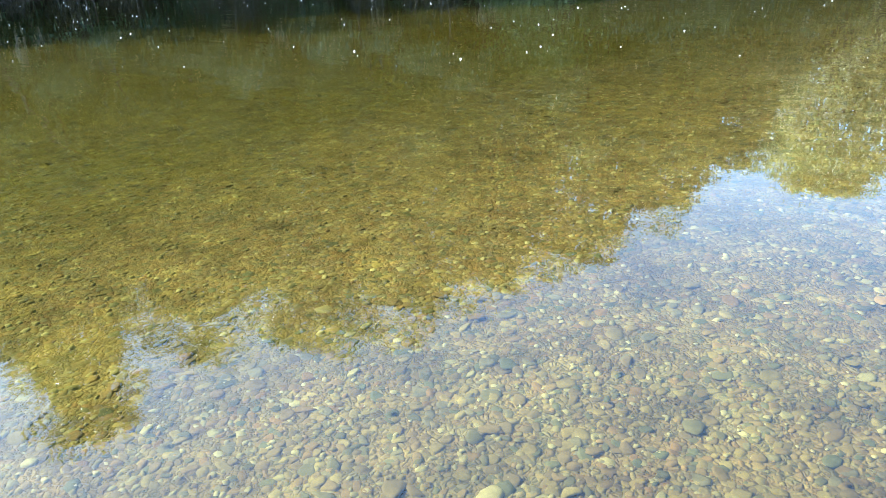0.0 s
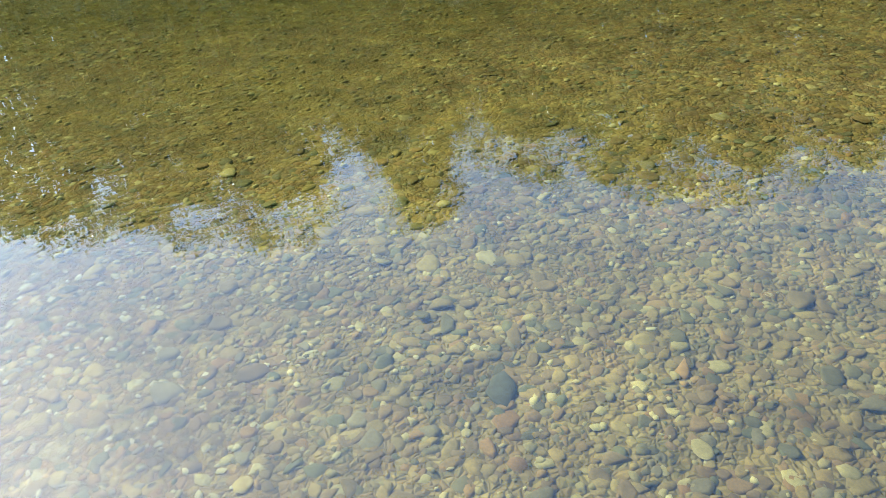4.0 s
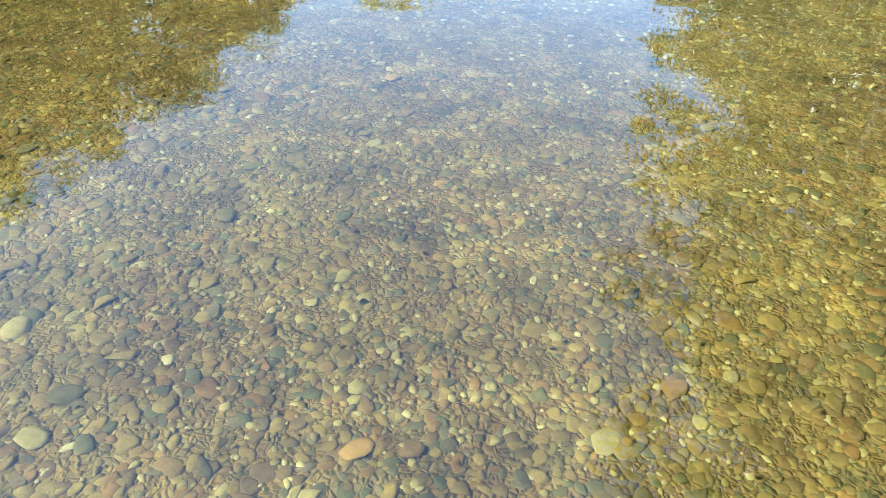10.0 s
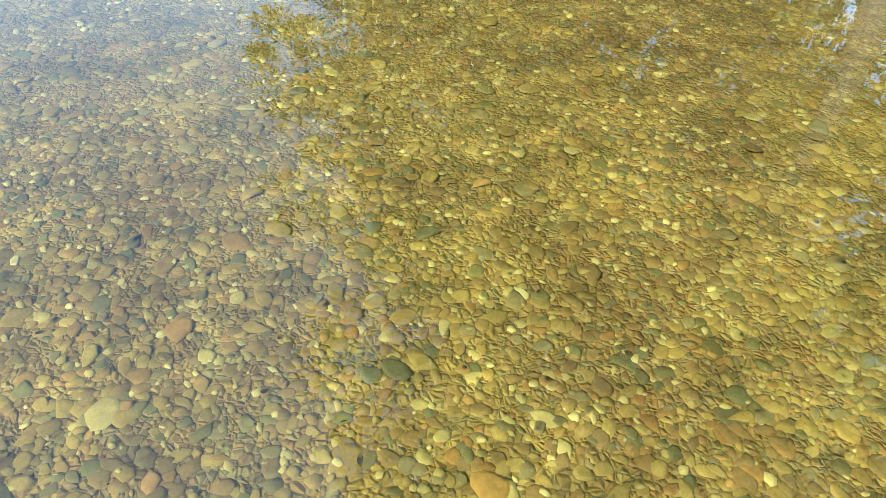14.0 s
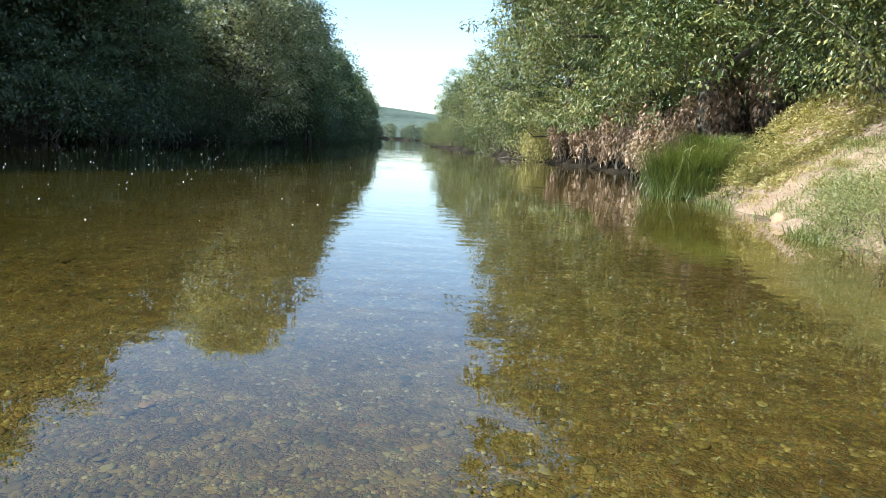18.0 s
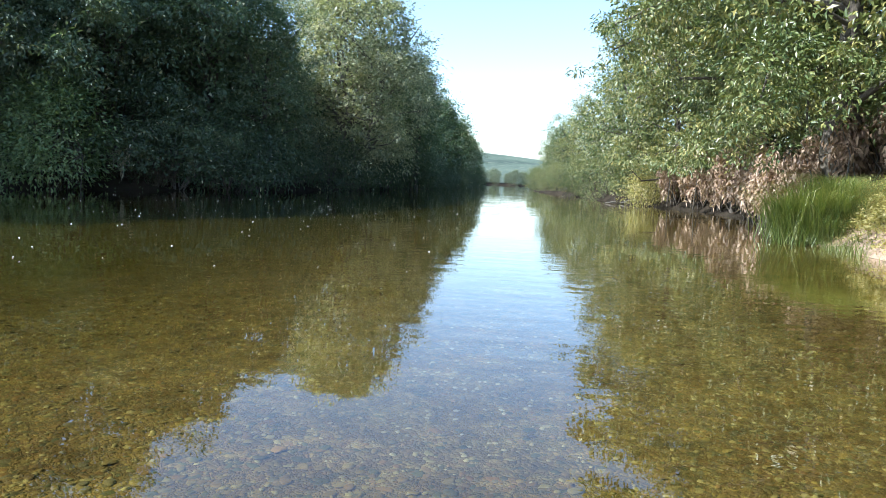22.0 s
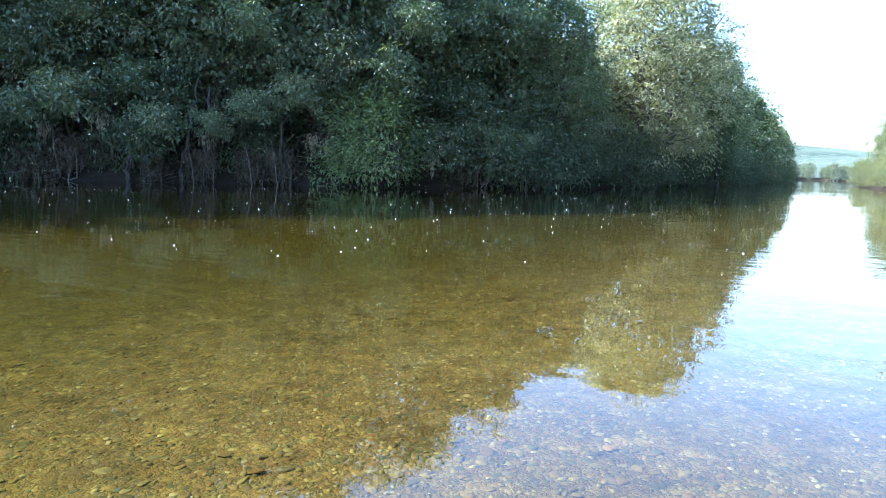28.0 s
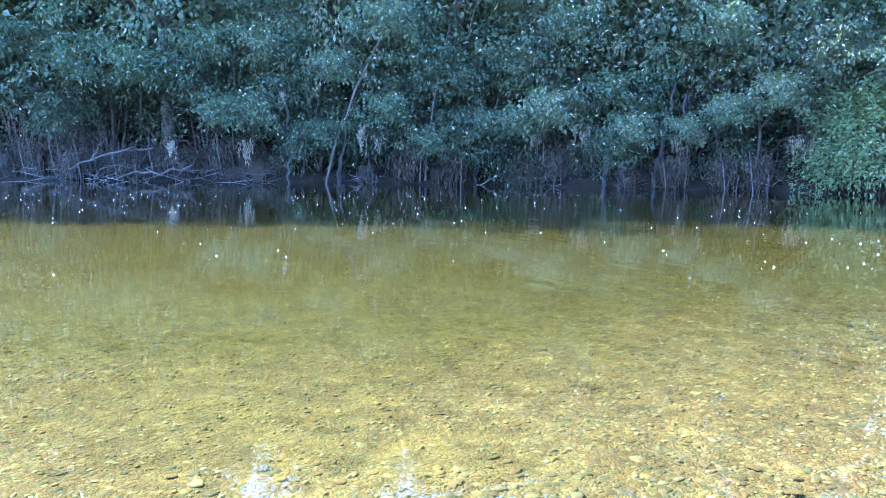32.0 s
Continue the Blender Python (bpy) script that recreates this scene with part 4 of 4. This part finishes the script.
dead_branch("fallen_branch", [[((-39.5, 0.3, 0.5), 0.04), ((-39.4, 1.5, 1.0), 0.07), ((-39.4, 2.6, 1.45), 0.08), ((-39.5, 3.7, 1.6), 0.07), ((-40.4, 5.4, 1.5), 0.05)], [((-39.4, 1.5, 1.0), 0.05), ((-39.2, 1.9, 1.7), 0.03), ((-39.0, 2.2, 2.1), 0.01)]], M_BARK, "pale dead branch caught on the shaded bank")
dead_branch("fallen_branch", [[((-38.6, 2.4, 0.1), 0.05), ((-38.5, 3.4, 0.5), 0.07), ((-38.3, 4.4, 0.45), 0.08), ((-38.4, 5.8, 0.7), 0.06)], [((-38.5, 3.4, 0.5), 0.05), ((-38.2, 3.0, 0.9), 0.02)]], M_BARK, "bleached fallen branch lying by the water")
dead_branch("stick", [[((-30.9, 17.6, 0.02), 0.03), ((-30.5, 18.1, 0.25), 0.04), ((-30.2, 18.5, 0.42), 0.02)]], M_BARK_PALE, "short pale stick poking out of the water", "stick")
dead_branch("driftwood", [[((5.2, 42.4, 0.03), 0.05), ((5.9, 42.6, 0.12), 0.09), ((6.7, 43.1, 0.12), 0.10), ((7.6, 43.8, 0.25), 0.07)], [((5.9, 42.6, 0.12), 0.05), ((5.7, 42.2, 0.35), 0.02)]], M_BARK_PALE, "bleached driftwood lying at the water's edge", "driftwood")


# bare twigs washed into a tangle under the shaded trees
def twig_tangle(name, seed, n, label):
    rr = np.random.RandomState(seed)
    ob = empty(name, Matrix(), label, "twigs")
    for k in range(n):
        p = np.array((rr.normal(0, 0.9), rr.normal(0, 0.5), rr.uniform(0.0, 0.9)))
        a = rr.uniform(0, 2 * math.pi)
        d = np.array((math.cos(a), math.sin(a) * 0.6, rr.normal(0.12, 0.25)))
        ln = rr.uniform(0.7, 1.9)
        q = p + d * ln * 0.5 + rr.normal(0, 0.08, 3)
        e = p + d * ln + rr.normal(0, 0.14, 3)
        part("twig", mesh_np("twig", *tubes([[(p, 0.022), (q, 0.016), (e, 0.005)]], 5), M_BARK if k % 3 else M_BARK_PALE, True), ob)
    return ob


TWIGS = twig_tangle("twig_tangle", 47, 26, "grey-brown tangle of bare twigs on the shaded bank")
for i, (x, y, k) in enumerate([(-38.4, 6.2, 1.0), (-39.3, 4.0, 1.15), (-40.2, 1.6, 1.1), (-37.0, 8.6, 0.8), (-41.6, -0.4, 1.1), (-33.6, 12.9, 0.7), (-28.6, 19.4, 0.7), (-25.2, 22.2, 0.65), (-21.6, 25.2, 0.7)]):
    plant(TWIGS, used, x, y, -60 + 47 * i, k)


# ---- the near bank's grass, weeds and rock ----
def blades(rng, base, height, lean, width):
    """Bent grass blades of two segments."""
    n = len(base)
    h = (height * rng.uniform(0.5, 1.2, n))[:, None]
    a = rng.uniform(0, 2 * math.pi, n)
    d = np.stack([np.cos(a), np.sin(a), np.zeros(n)], -1) * (lean * rng.uniform(0.2, 1.2, n))[:, None] * h
    s = np.stack([-np.sin(a + 0.6), np.cos(a + 0.6), np.zeros(n)], -1) * (width * rng.uniform(0.7, 1.3, n))[:, None] / 2
    up = np.array((0, 0, 1.0))
    mid = base + d * 0.35 + up * h * 0.6
    tip = base + d + up * h * (1 - 0.25 * lean)
    V = np.stack([base - s, base + s, mid - s * 0.8, mid + s * 0.8, tip], 1).reshape(-1, 3)
    i = np.arange(n)[:, None] * 5
    F = np.concatenate([i + np.array([[0, 1, 3]]), i + np.array([[0, 3, 2]]), i + np.array([[2, 3, 4]])], 1).reshape(-1, 3)
    return V, F


rng = np.random.RandomState(61)
base = np.stack([rng.normal(0, 0.30, 1500), rng.normal(0, 0.30, 1500), np.zeros(1500) - 0.05], -1)
tuft = tagged(new("grass_tuft", mesh_np("grass_tuft", *blades(rng, base, 1.2, 1.15, 0.015), M_GRASS)), "tall bright green grass tuft at the water's edge", "grass", "green tufts on the bank")
for i, (x, y, k) in enumerate([(6.75, 17.6, 1.1), (7.1, 17.9, 1.3), (6.95, 18.4, 1.15), (7.35, 17.4, 0.8), (6.9, 16.9, 0.6), (7.6, 18.2, 1.0)]):
    m = Matrix.Translation((x, y, max(0.0, float(ground_height(x, y))))) @ Matrix.Rotation(i * 0.9, 4, "Z") @ Matrix.Scale(k, 4)
    if i == 0:
        tuft.matrix_world = m
    else:
        o = copy_thing(tuft, m)
        o.matrix_world = m


rng = np.random.RandomState(66)
base = np.stack([rng.normal(0, 0.22, 420), rng.normal(0, 0.22, 420), np.zeros(420) - 0.05], -1)
straw = tagged(new("dry_grass_tuft", mesh_np("dry_grass_tuft", *blades(rng, base, 0.52, 1.9, 0.013), M_GRASS_DRY)), "straw-coloured grass tuft drooping to the water", "grass", "straw tufts on the bank")
for i, (x, y, k) in enumerate([(6.05, 7.1, 1.0), (6.15, 7.7, 1.1), (6.25, 8.2, 0.9), (6.6, 7.4, 1.0), (6.9, 8.0, 0.9), (6.1, 6.5, 1.0), (6.5, 6.8, 1.1), (7.3, 7.2, 0.9), (7.2, 12.4, 0.5), (7.9, 13.2, 0.5), (8.6, 12.2, 0.6)]):
    m = Matrix.Translation((x, y, max(0.0, float(ground_height(x, y))))) @ Matrix.Rotation(i * 1.1, 4, "Z") @ Matrix.Scale(k, 4)
    o = copy_thing(straw, m) if i else straw
    o.matrix_world = m


def scatter(rng, n, x0, x1, y0, y1, low=0.03, high=9.0):
    x, y = rng.uniform(x0, x1, n), rng.uniform(y0, y1, n)
    z = ground_height(x, y)
    keep = (z > low) & (z < high)
    return np.stack([x, y, z - 0.02], -1)[keep]


rng = np.random.RandomState(62)
p = scatter(rng, 60000, 4.6, 13, 3, 18)
keep = waves(p[:, 0], p[:, 1], 2.2, 21) + 0.6 * waves(p[:, 0], p[:, 1], 6.0, 22) + rng.normal(0, 0.3, len(p)) > 0.25
tagged(new("dry_grass", mesh_np("dry_grass", *blades(rng, p[keep], 0.17, 1.3, 0.011), M_GRASS_DRY)), "straw-coloured dry grass over the sloping bank", "grass", "", "stuff")
p = scatter(rng, 40000, 4.6, 10, 3, 17.5, -0.02, 1.8)
edge = (p[:, 2] < 0.22) * 0.8 + (p[:, 2] < 0.6) * (p[:, 1] < 10.6) * 0.7
keep = waves(p[:, 0], p[:, 1], 2.0, 23) + 0.5 * waves(p[:, 0], p[:, 1], 5.0, 24) + rng.normal(0, 0.3, len(p)) + edge > 0.95
tagged(new("bank_grass", mesh_np("bank_grass", *blades(rng, p[keep], 0.26, 1.0, 0.012), M_GRASS)), "short green grass along the water's edge", "grass", "", "stuff")


def weed_patch(n, per, x0, x1, y0, y1, low, high, tall, mat, seed):
    """Leafy weeds in little mounds on the slope."""
    rr = np.random.RandomState(seed)
    base = scatter(rr, n, x0, x1, y0, y1, low, high)
    hgt = rr.uniform(0.4, 1.0, len(base)) * tall
    cen = np.repeat(base, per, 0)
    hh = np.repeat(hgt, per)
    jit = rr.normal(0, 1, cen.shape) * np.array((0.15, 0.15, 0.0))
    jit[:, 2] = rr.uniform(0.1, 1.0, len(cen)) * hh * np.exp(-((jit[:, 0] ** 2 + jit[:, 1] ** 2) / 0.05))
    ax = rr.normal(0, 1, cen.shape) * np.array((1, 1, 0.5)) + np.array((0, 0, 0.3))
    return leaves(rr, cen + jit, ax, 0.085, 0.036)


sets = [weed_patch(520, 60, 6.7, 11.0, 15.2, 18.8, 0.4, 3.4, 0.46, M_LEAF_YELLOW, 63), weed_patch(70, 60, 6.4, 9.0, 14.0, 18.0, 0.15, 0.9, 0.3, M_LEAF_YELLOW, 64), weed_patch(40, 50, 6.6, 11.0, 8.0, 15.0, 0.9, 3.0, 0.22, M_LEAF_YELLOW, 65)]
tagged(new("bank_creeper", mesh_np("bank_creeper", *join(sets), M_LEAF_YELLOW)), "yellow-green leafy weeds on the slope", "weeds", "", "stuff")
# crumbs of earth and small stones on the slope
p = scatter(rng, 2600, 5.0, 11, 4, 17, 0.03, 3.0)
clods = []
for k in range(len(p)):
    r = rng.uniform(0.012, 0.05)
    d = rng.normal(0, 1, (6, 3)) * 0.25
    v = np.array([(1, 0, 0), (-1, 0, 0), (0, 1, 0), (0, -1, 0), (0, 0, 1), (0, 0, -0.6)]) + d
    clods.append((p[k] + np.array((0, 0, 0.02)) + v * r, np.array([(0, 2, 4), (2, 1, 4), (1, 3, 4), (3, 0, 4), (2, 0, 5), (1, 2, 5), (3, 1, 5), (0, 3, 5)])))
tagged(new("earth_clods", mesh_np("earth_clods", *join(clods), M_SOIL_DRY)), "crumbled dry earth and pebbles on the slope", "earth", "", "stuff")

W_HERB = build_shrub("weed", 36, 0.75, 0.55, M_LEAF_HERB, 0.06, 0.018, "pale green weed clump on the dry slope", 60, 90, -0.3, "weed")
for x, y, k in [(6.2, 9.0, 0.85), (6.7, 9.3, 0.8), (6.2, 9.9, 0.75), (7.3, 9.7, 0.8), (6.5, 10.6, 0.6), (7.0, 11.3, 0.55), (7.9, 10.6, 0.7)]:
    plant(W_HERB, used, x, y, 70 * x, k)


def rock_mesh(name, seed, r, mat):
    rr = np.random.RandomState(seed)
    bm = bmesh.new()
    bmesh.ops.create_icosphere(bm, subdivisions=3, radius=1.0)
    dirs = rr.normal(0, 1, (9, 3))
    for v in bm.verts:
        k = 1.0
        for d in dirs:
            dd = d / np.linalg.norm(d)
            k = min(k, 0.78 / max(0.2, float(np.dot(dd, v.co))) * 1.05)
        v.co = Vector((v.co.x * r[0], v.co.y * r[1], v.co.z * r[2])) * k
    me = bpy.data.meshes.new(name)
    bm.to_mesh(me)
    bm.free()
    me.materials.append(mat)
    for q in me.polygons:
        q.use_smooth = True
    return me


for x, y, r, seed in [(6.42, 12.3, (0.16, 0.13, 0.13), 3), (6.6, 12.8, (0.10, 0.09, 0.07), 4), (6.75, 11.7, (0.09, 0.08, 0.06), 5), (7.6, 12.0, (0.13, 0.1, 0.08), 6), (7.0, 10.4, (0.12, 0.10, 0.08), 7), (8.0, 10.2, (0.16, 0.11, 0.09), 8)]:
    o = tagged(new("rock", rock_mesh("rock", seed, r, M_ROCK)), "tan angular rock on the earth bank", "rock")
    o.matrix_world = pose(x, y, max(0.02, float(ground_height(x, y))) + r[2] * 0.35, 8, 5, 40 * seed)

# fluff drifting on the water
rng = np.random.RandomState(71)
V, F = [], []
n = 0
while n < 460:
    d, a = rng.uniform(9, 29), radians(rng.uniform(2, 105))
    x, y = -d * math.sin(a), d * math.cos(a)
    if waves(x, y, 0.35, 31) + rng.normal(0, 0.8) < 0.2 or ground_height(x, y) > -0.1:
        continue
    r = 0.0094 * rng.uniform(0.5, 1.8)
    b = len(V)
    for k in range(6):
        V.append((x + r * math.cos(k * 1.047), y + r * math.sin(k * 1.047) * 0.8, 0.004))
    V.append((x, y, 0.004 + r * 0.75))
    F += [(b + k, b + (k + 1) % 6, b + 6) for k in range(6)]
    n += 1
tagged(new("floating_fluff", mesh_np("floating_fluff", V, F, M_FLUFF)), "white seed fluff drifting on the water", "fluff", "", "stuff")

# ---- stones of the bed ----
def bed_height(x, y):
    """Height of the ground's own faces, so that each stone rests on them."""
    x, y = np.asarray(x, dtype=float), np.asarray(y, dtype=float)
    i = np.clip(np.searchsorted(gx, x) - 1, 0, len(gx) - 2)
    j = np.clip(np.searchsorted(gy, y) - 1, 0, len(gy) - 2)
    u, v = (x - gx[i]) / (gx[i + 1] - gx[i]), (y - gy[j]) / (gy[j + 1] - gy[j])
    low = GZ[j, i] * (1 - u) + GZ[j, i + 1] * u
    high = GZ[j + 1, i] * (1 - u) + GZ[j + 1, i + 1] * u
    return low * (1 - v) + high * v


def stone_arrays(rng, x, y, size, ring=8, levels=((1.0, 0.0), (0.78, 0.75)), thick=(0.14, 0.34), cuts=6):
    """Low worn stones with a polygonal outline, set into the bed."""
    n = len(x)
    z = bed_height(x, y)
    a = np.arange(ring) * (2 * math.pi / ring)
    rad = np.full((n, ring), 1.25)
    for k in range(cuts):
        ph = rng.uniform(0, 2 * math.pi, n)[:, None]
        d = rng.uniform(0.55, 1.0, n)[:, None]
        cs = np.cos(a[None] - ph)
        rad = np.minimum(rad, np.where(cs > 0.15, d / np.maximum(cs, 0.15), 9.0))
    rad = rad * rng.uniform(0.94, 1.06, (n, ring))
    asp = rng.uniform(0.6, 1.0, n)
    rot = rng.uniform(0, math.pi, n)
    hgt = rng.uniform(thick[0], thick[1], n)
    tilt = rng.normal(0, 0.10, (n, 2))
    U, W, H = [], [], []
    for lv, up in levels:
        kk = rad * lv * rng.uniform(0.92, 1.06, (n, ring))
        U.append(np.cos(a) * kk)
        W.append(np.sin(a) * kk * asp[:, None])
        H.append(np.full((n, ring), up) + rng.normal(0, 0.05, (n, ring)) * (up > 0))
    u = np.concatenate(U + [rng.normal(0, 0.18, (n, 1))], 1)
    v = np.concatenate(W + [rng.normal(0, 0.15, (n, 1))], 1)
    w = np.concatenate(H + [np.ones((n, 1))], 1) * hgt[:, None]
    w = w + u * tilt[:, :1] + v * tilt[:, 1:]
    h = (size / 2)[:, None]
    c, s = np.cos(rot)[:, None], np.sin(rot)[:, None]
    X, Y, Z = x[:, None] + h * (u * c - v * s), y[:, None] + h * (u * s + v * c), z[:, None] - 0.2 * h * hgt[:, None] + h * w
    V = np.stack([X, Y, Z], -1)
    f = []
    for q in range(len(levels) - 1):
        for k in range(ring):
            m = (k + 1) % ring
            f += [(q * ring + k, q * ring + m, q * ring + ring + m), (q * ring + k, q * ring + ring + m, q * ring + ring + k)]
    last = (len(levels) - 1) * ring
    f += [(last + k, last + (k + 1) % ring, last + ring) for k in range(ring)]
    F = np.array(f)[None] + (np.arange(n) * (last + ring + 1))[:, None, None]
    return V.reshape(-1, 3), F.reshape(-1, 3)


def sector(rng, n, r0, r1):
    r = np.sqrt(rng.uniform(r0 * r0, r1 * r1, n))
    a = np.radians(rng.uniform(-112, 72, n))
    x, y = -0.35 - r * np.sin(-a), -0.15 + r * np.cos(a)
    keep = ground_height(x, y) < -0.05
    return x[keep], y[keep]


rng = np.random.RandomState(81)
WORN, LOW, FLAT = ((1.0, 0.0), (0.90, 0.72), (0.58, 0.98)), ((1.0, 0.0), (0.76, 0.86)), ((1.0, 0.5),)
worn, sharp = [], []
# count, from and to metres off, smallest and largest size, sides, profile, thickness
for n, r0, r1, s0, s1, ring, levels, thick in [
        (9500, 0.2, 3.0, 0.012, 0.028, 6, LOW, (0.2, 0.42)), (6000, 3.0, 5.2, 0.018, 0.036, 6, LOW, (0.12, 0.25)),
        (4600, 0.2, 3.0, 0.030, 0.062, 8, WORN, (0.14, 0.32)), (4600, 0.2, 3.0, 0.030, 0.062, 7, LOW, (0.14, 0.30)),
        (5000, 3.0, 6.2, 0.036, 0.070, 7, LOW, (0.08, 0.18)), (5000, 3.0, 6.2, 0.036, 0.070, 7, LOW, (0.08, 0.18)),
        (12000, 6.0, 10.0, 0.05, 0.09, 6, FLAT, (0.05, 0.12)), (12000, 6.0, 10.0, 0.04, 0.08, 6, FLAT, (0.05, 0.12)),
        (9000, 10.0, 17.0, 0.07, 0.13, 6, FLAT, (0.03, 0.08)), (9000, 10.0, 17.0, 0.06, 0.12, 6, FLAT, (0.03, 0.08)),
        (900, 0.2, 3.6, 0.05, 0.085, 9, WORN, (0.13, 0.27)), (1300, 3.4, 11.0, 0.06, 0.10, 8, LOW, (0.07, 0.16))]:
    x, y = sector(rng, n, r0, r1)
    made = stone_arrays(rng, x, y, rng.uniform(s0, s1, len(x)), ring, levels, thick, 5)
    (sharp if len(worn) > len(sharp) else worn).append(made)
for sets, smoothed, label in ((worn, True, "mixed brown, grey and ochre river pebbles"), (sharp, False, "angular brown and grey river stones")):
    ob = new("gravel", mesh_np("gravel", *join(sets), M_STONE, smoothed))
    ob.parent = ground
    tagged(ob, label, "", "", "stuff")
# broken pale chips between the pebbles
sets = []
for n, r0, r1, s0, s1, levels in [(4800, 0.2, 3.2, 0.010, 0.032, LOW), (5200, 3.2, 7.5, 0.018, 0.045, LOW), (6000, 7.5, 15.0, 0.035, 0.07, FLAT)]:
    x, y = sector(rng, n, r0, r1)
    V, F = stone_arrays(rng, x, y, rng.uniform(s0, s1, len(x)), 6, levels, (0.2, 0.5), 3)
    V[:, 2] += 0.003
    sets.append((V, F))
ob = new("stone_chips", mesh_np("stone_chips", *join(sets), M_CHIP))
ob.parent = ground
tagged(ob, "pale cream and grey broken stone chips", "", "", "stuff")

# larger cobbles lying singly
shapes = []
for k in range(10):
    V, F = stone_arrays(np.random.RandomState(90 + k), np.zeros(1), np.zeros(1), np.array([1.0]), 10, ((1.0, 0.0), (0.92, 0.62), (0.64, 0.97)), (0.17, 0.34), 5)
    V[:, 2] -= V[:, 2].min()
    shapes.append((V, F))
shape_me = [mesh_np("cobble", V, F, M_STONE_OBJ, True) for V, F in shapes]


def lay(me, x, y, size, turn, name="cobble"):
    o = new(name, me)
    o.parent = ground
    o.matrix_world = Matrix.Translation((x, y, float(bed_height(x, y)) + 0.002)) @ Matrix.Rotation(turn, 4, "Z") @ Matrix.Diagonal((size, size, size * 0.7, 1))
    return o


x, y = sector(rng, 285, 0.3, 3.8)
for i in range(len(x)):
    lay(shape_me[i % 10], x[i], y[i], rng.uniform(0.045, 0.088), rng.uniform(0, 6.28))
CREAM, WHITE, ORANGE, RUST, OCHRE, SLATE = [one_stone_material("stone_" + k, c) for k, c in (("cream", (0.35, 0.305, 0.20)), ("white", (0.46, 0.43, 0.34)), ("orange", (0.36, 0.23, 0.12)), ("rust", (0.30, 0.19, 0.125)), ("ochre", (0.36, 0.29, 0.15)), ("slate", (0.10, 0.10, 0.092)))]
KEY = [(-0.20, 1.47, 0.085, CREAM), (-0.62, 1.07, 0.07, CREAM), (-0.78, 1.33, 0.075, ORANGE), (-1.09, 1.08, 0.062, RUST), (-1.53, 1.21, 0.085, CREAM), (-1.44, 1.21, 0.045, WHITE), (-0.73, 1.05, 0.068, RUST), (-1.15, 0.87, 0.08, OCHRE), (-1.35, 1.52, 0.045, WHITE), (-0.41, 2.06, 0.055, WHITE), (-1.05, 1.84, 0.05, CREAM), (0.61, 1.48, 0.062, CREAM), (0.46, 1.38, 0.075, SLATE), (0.55, 1.02, 0.085, ORANGE), (0.26, 0.95, 0.085, SLATE), (0.85, 1.53, 0.05, WHITE), (-0.11, 1.25, 0.06, RUST), (0.93, 2.02, 0.07, RUST), (0.49, 1.17, 0.045, CREAM), (1.43, 1.43, 0.07, CREAM), (0.86, 0.82, 0.07, CREAM), (-2.01, 0.96, 0.072, ORANGE), (-2.74, 0.77, 0.075, CREAM), (-1.48, 0.82, 0.08, OCHRE), (-2.19, -0.13, 0.06, OCHRE), (-1.75, 0.49, 0.085, OCHRE), (-2.17, 0.53, 0.12, SLATE), (-2.18, 0.99, 0.035, WHITE), (-1.82, 1.58, 0.10, CREAM), (1.04, 2.62, 0.06, CREAM), (0.65, 2.89, 0.065, CREAM), (-0.79, 2.59, 0.07, ORANGE), (1.98, 3.72, 0.07, CREAM), (-1.19, 3.53, 0.085, ORANGE), (1.30, 2.10, 0.07, CREAM)]
for i, (x, y, size, mat) in enumerate(KEY):
    V, F = shapes[i % 10]
    lay(mesh_np("cobble", V, F, mat, True), x, y, size, i * 1.7)
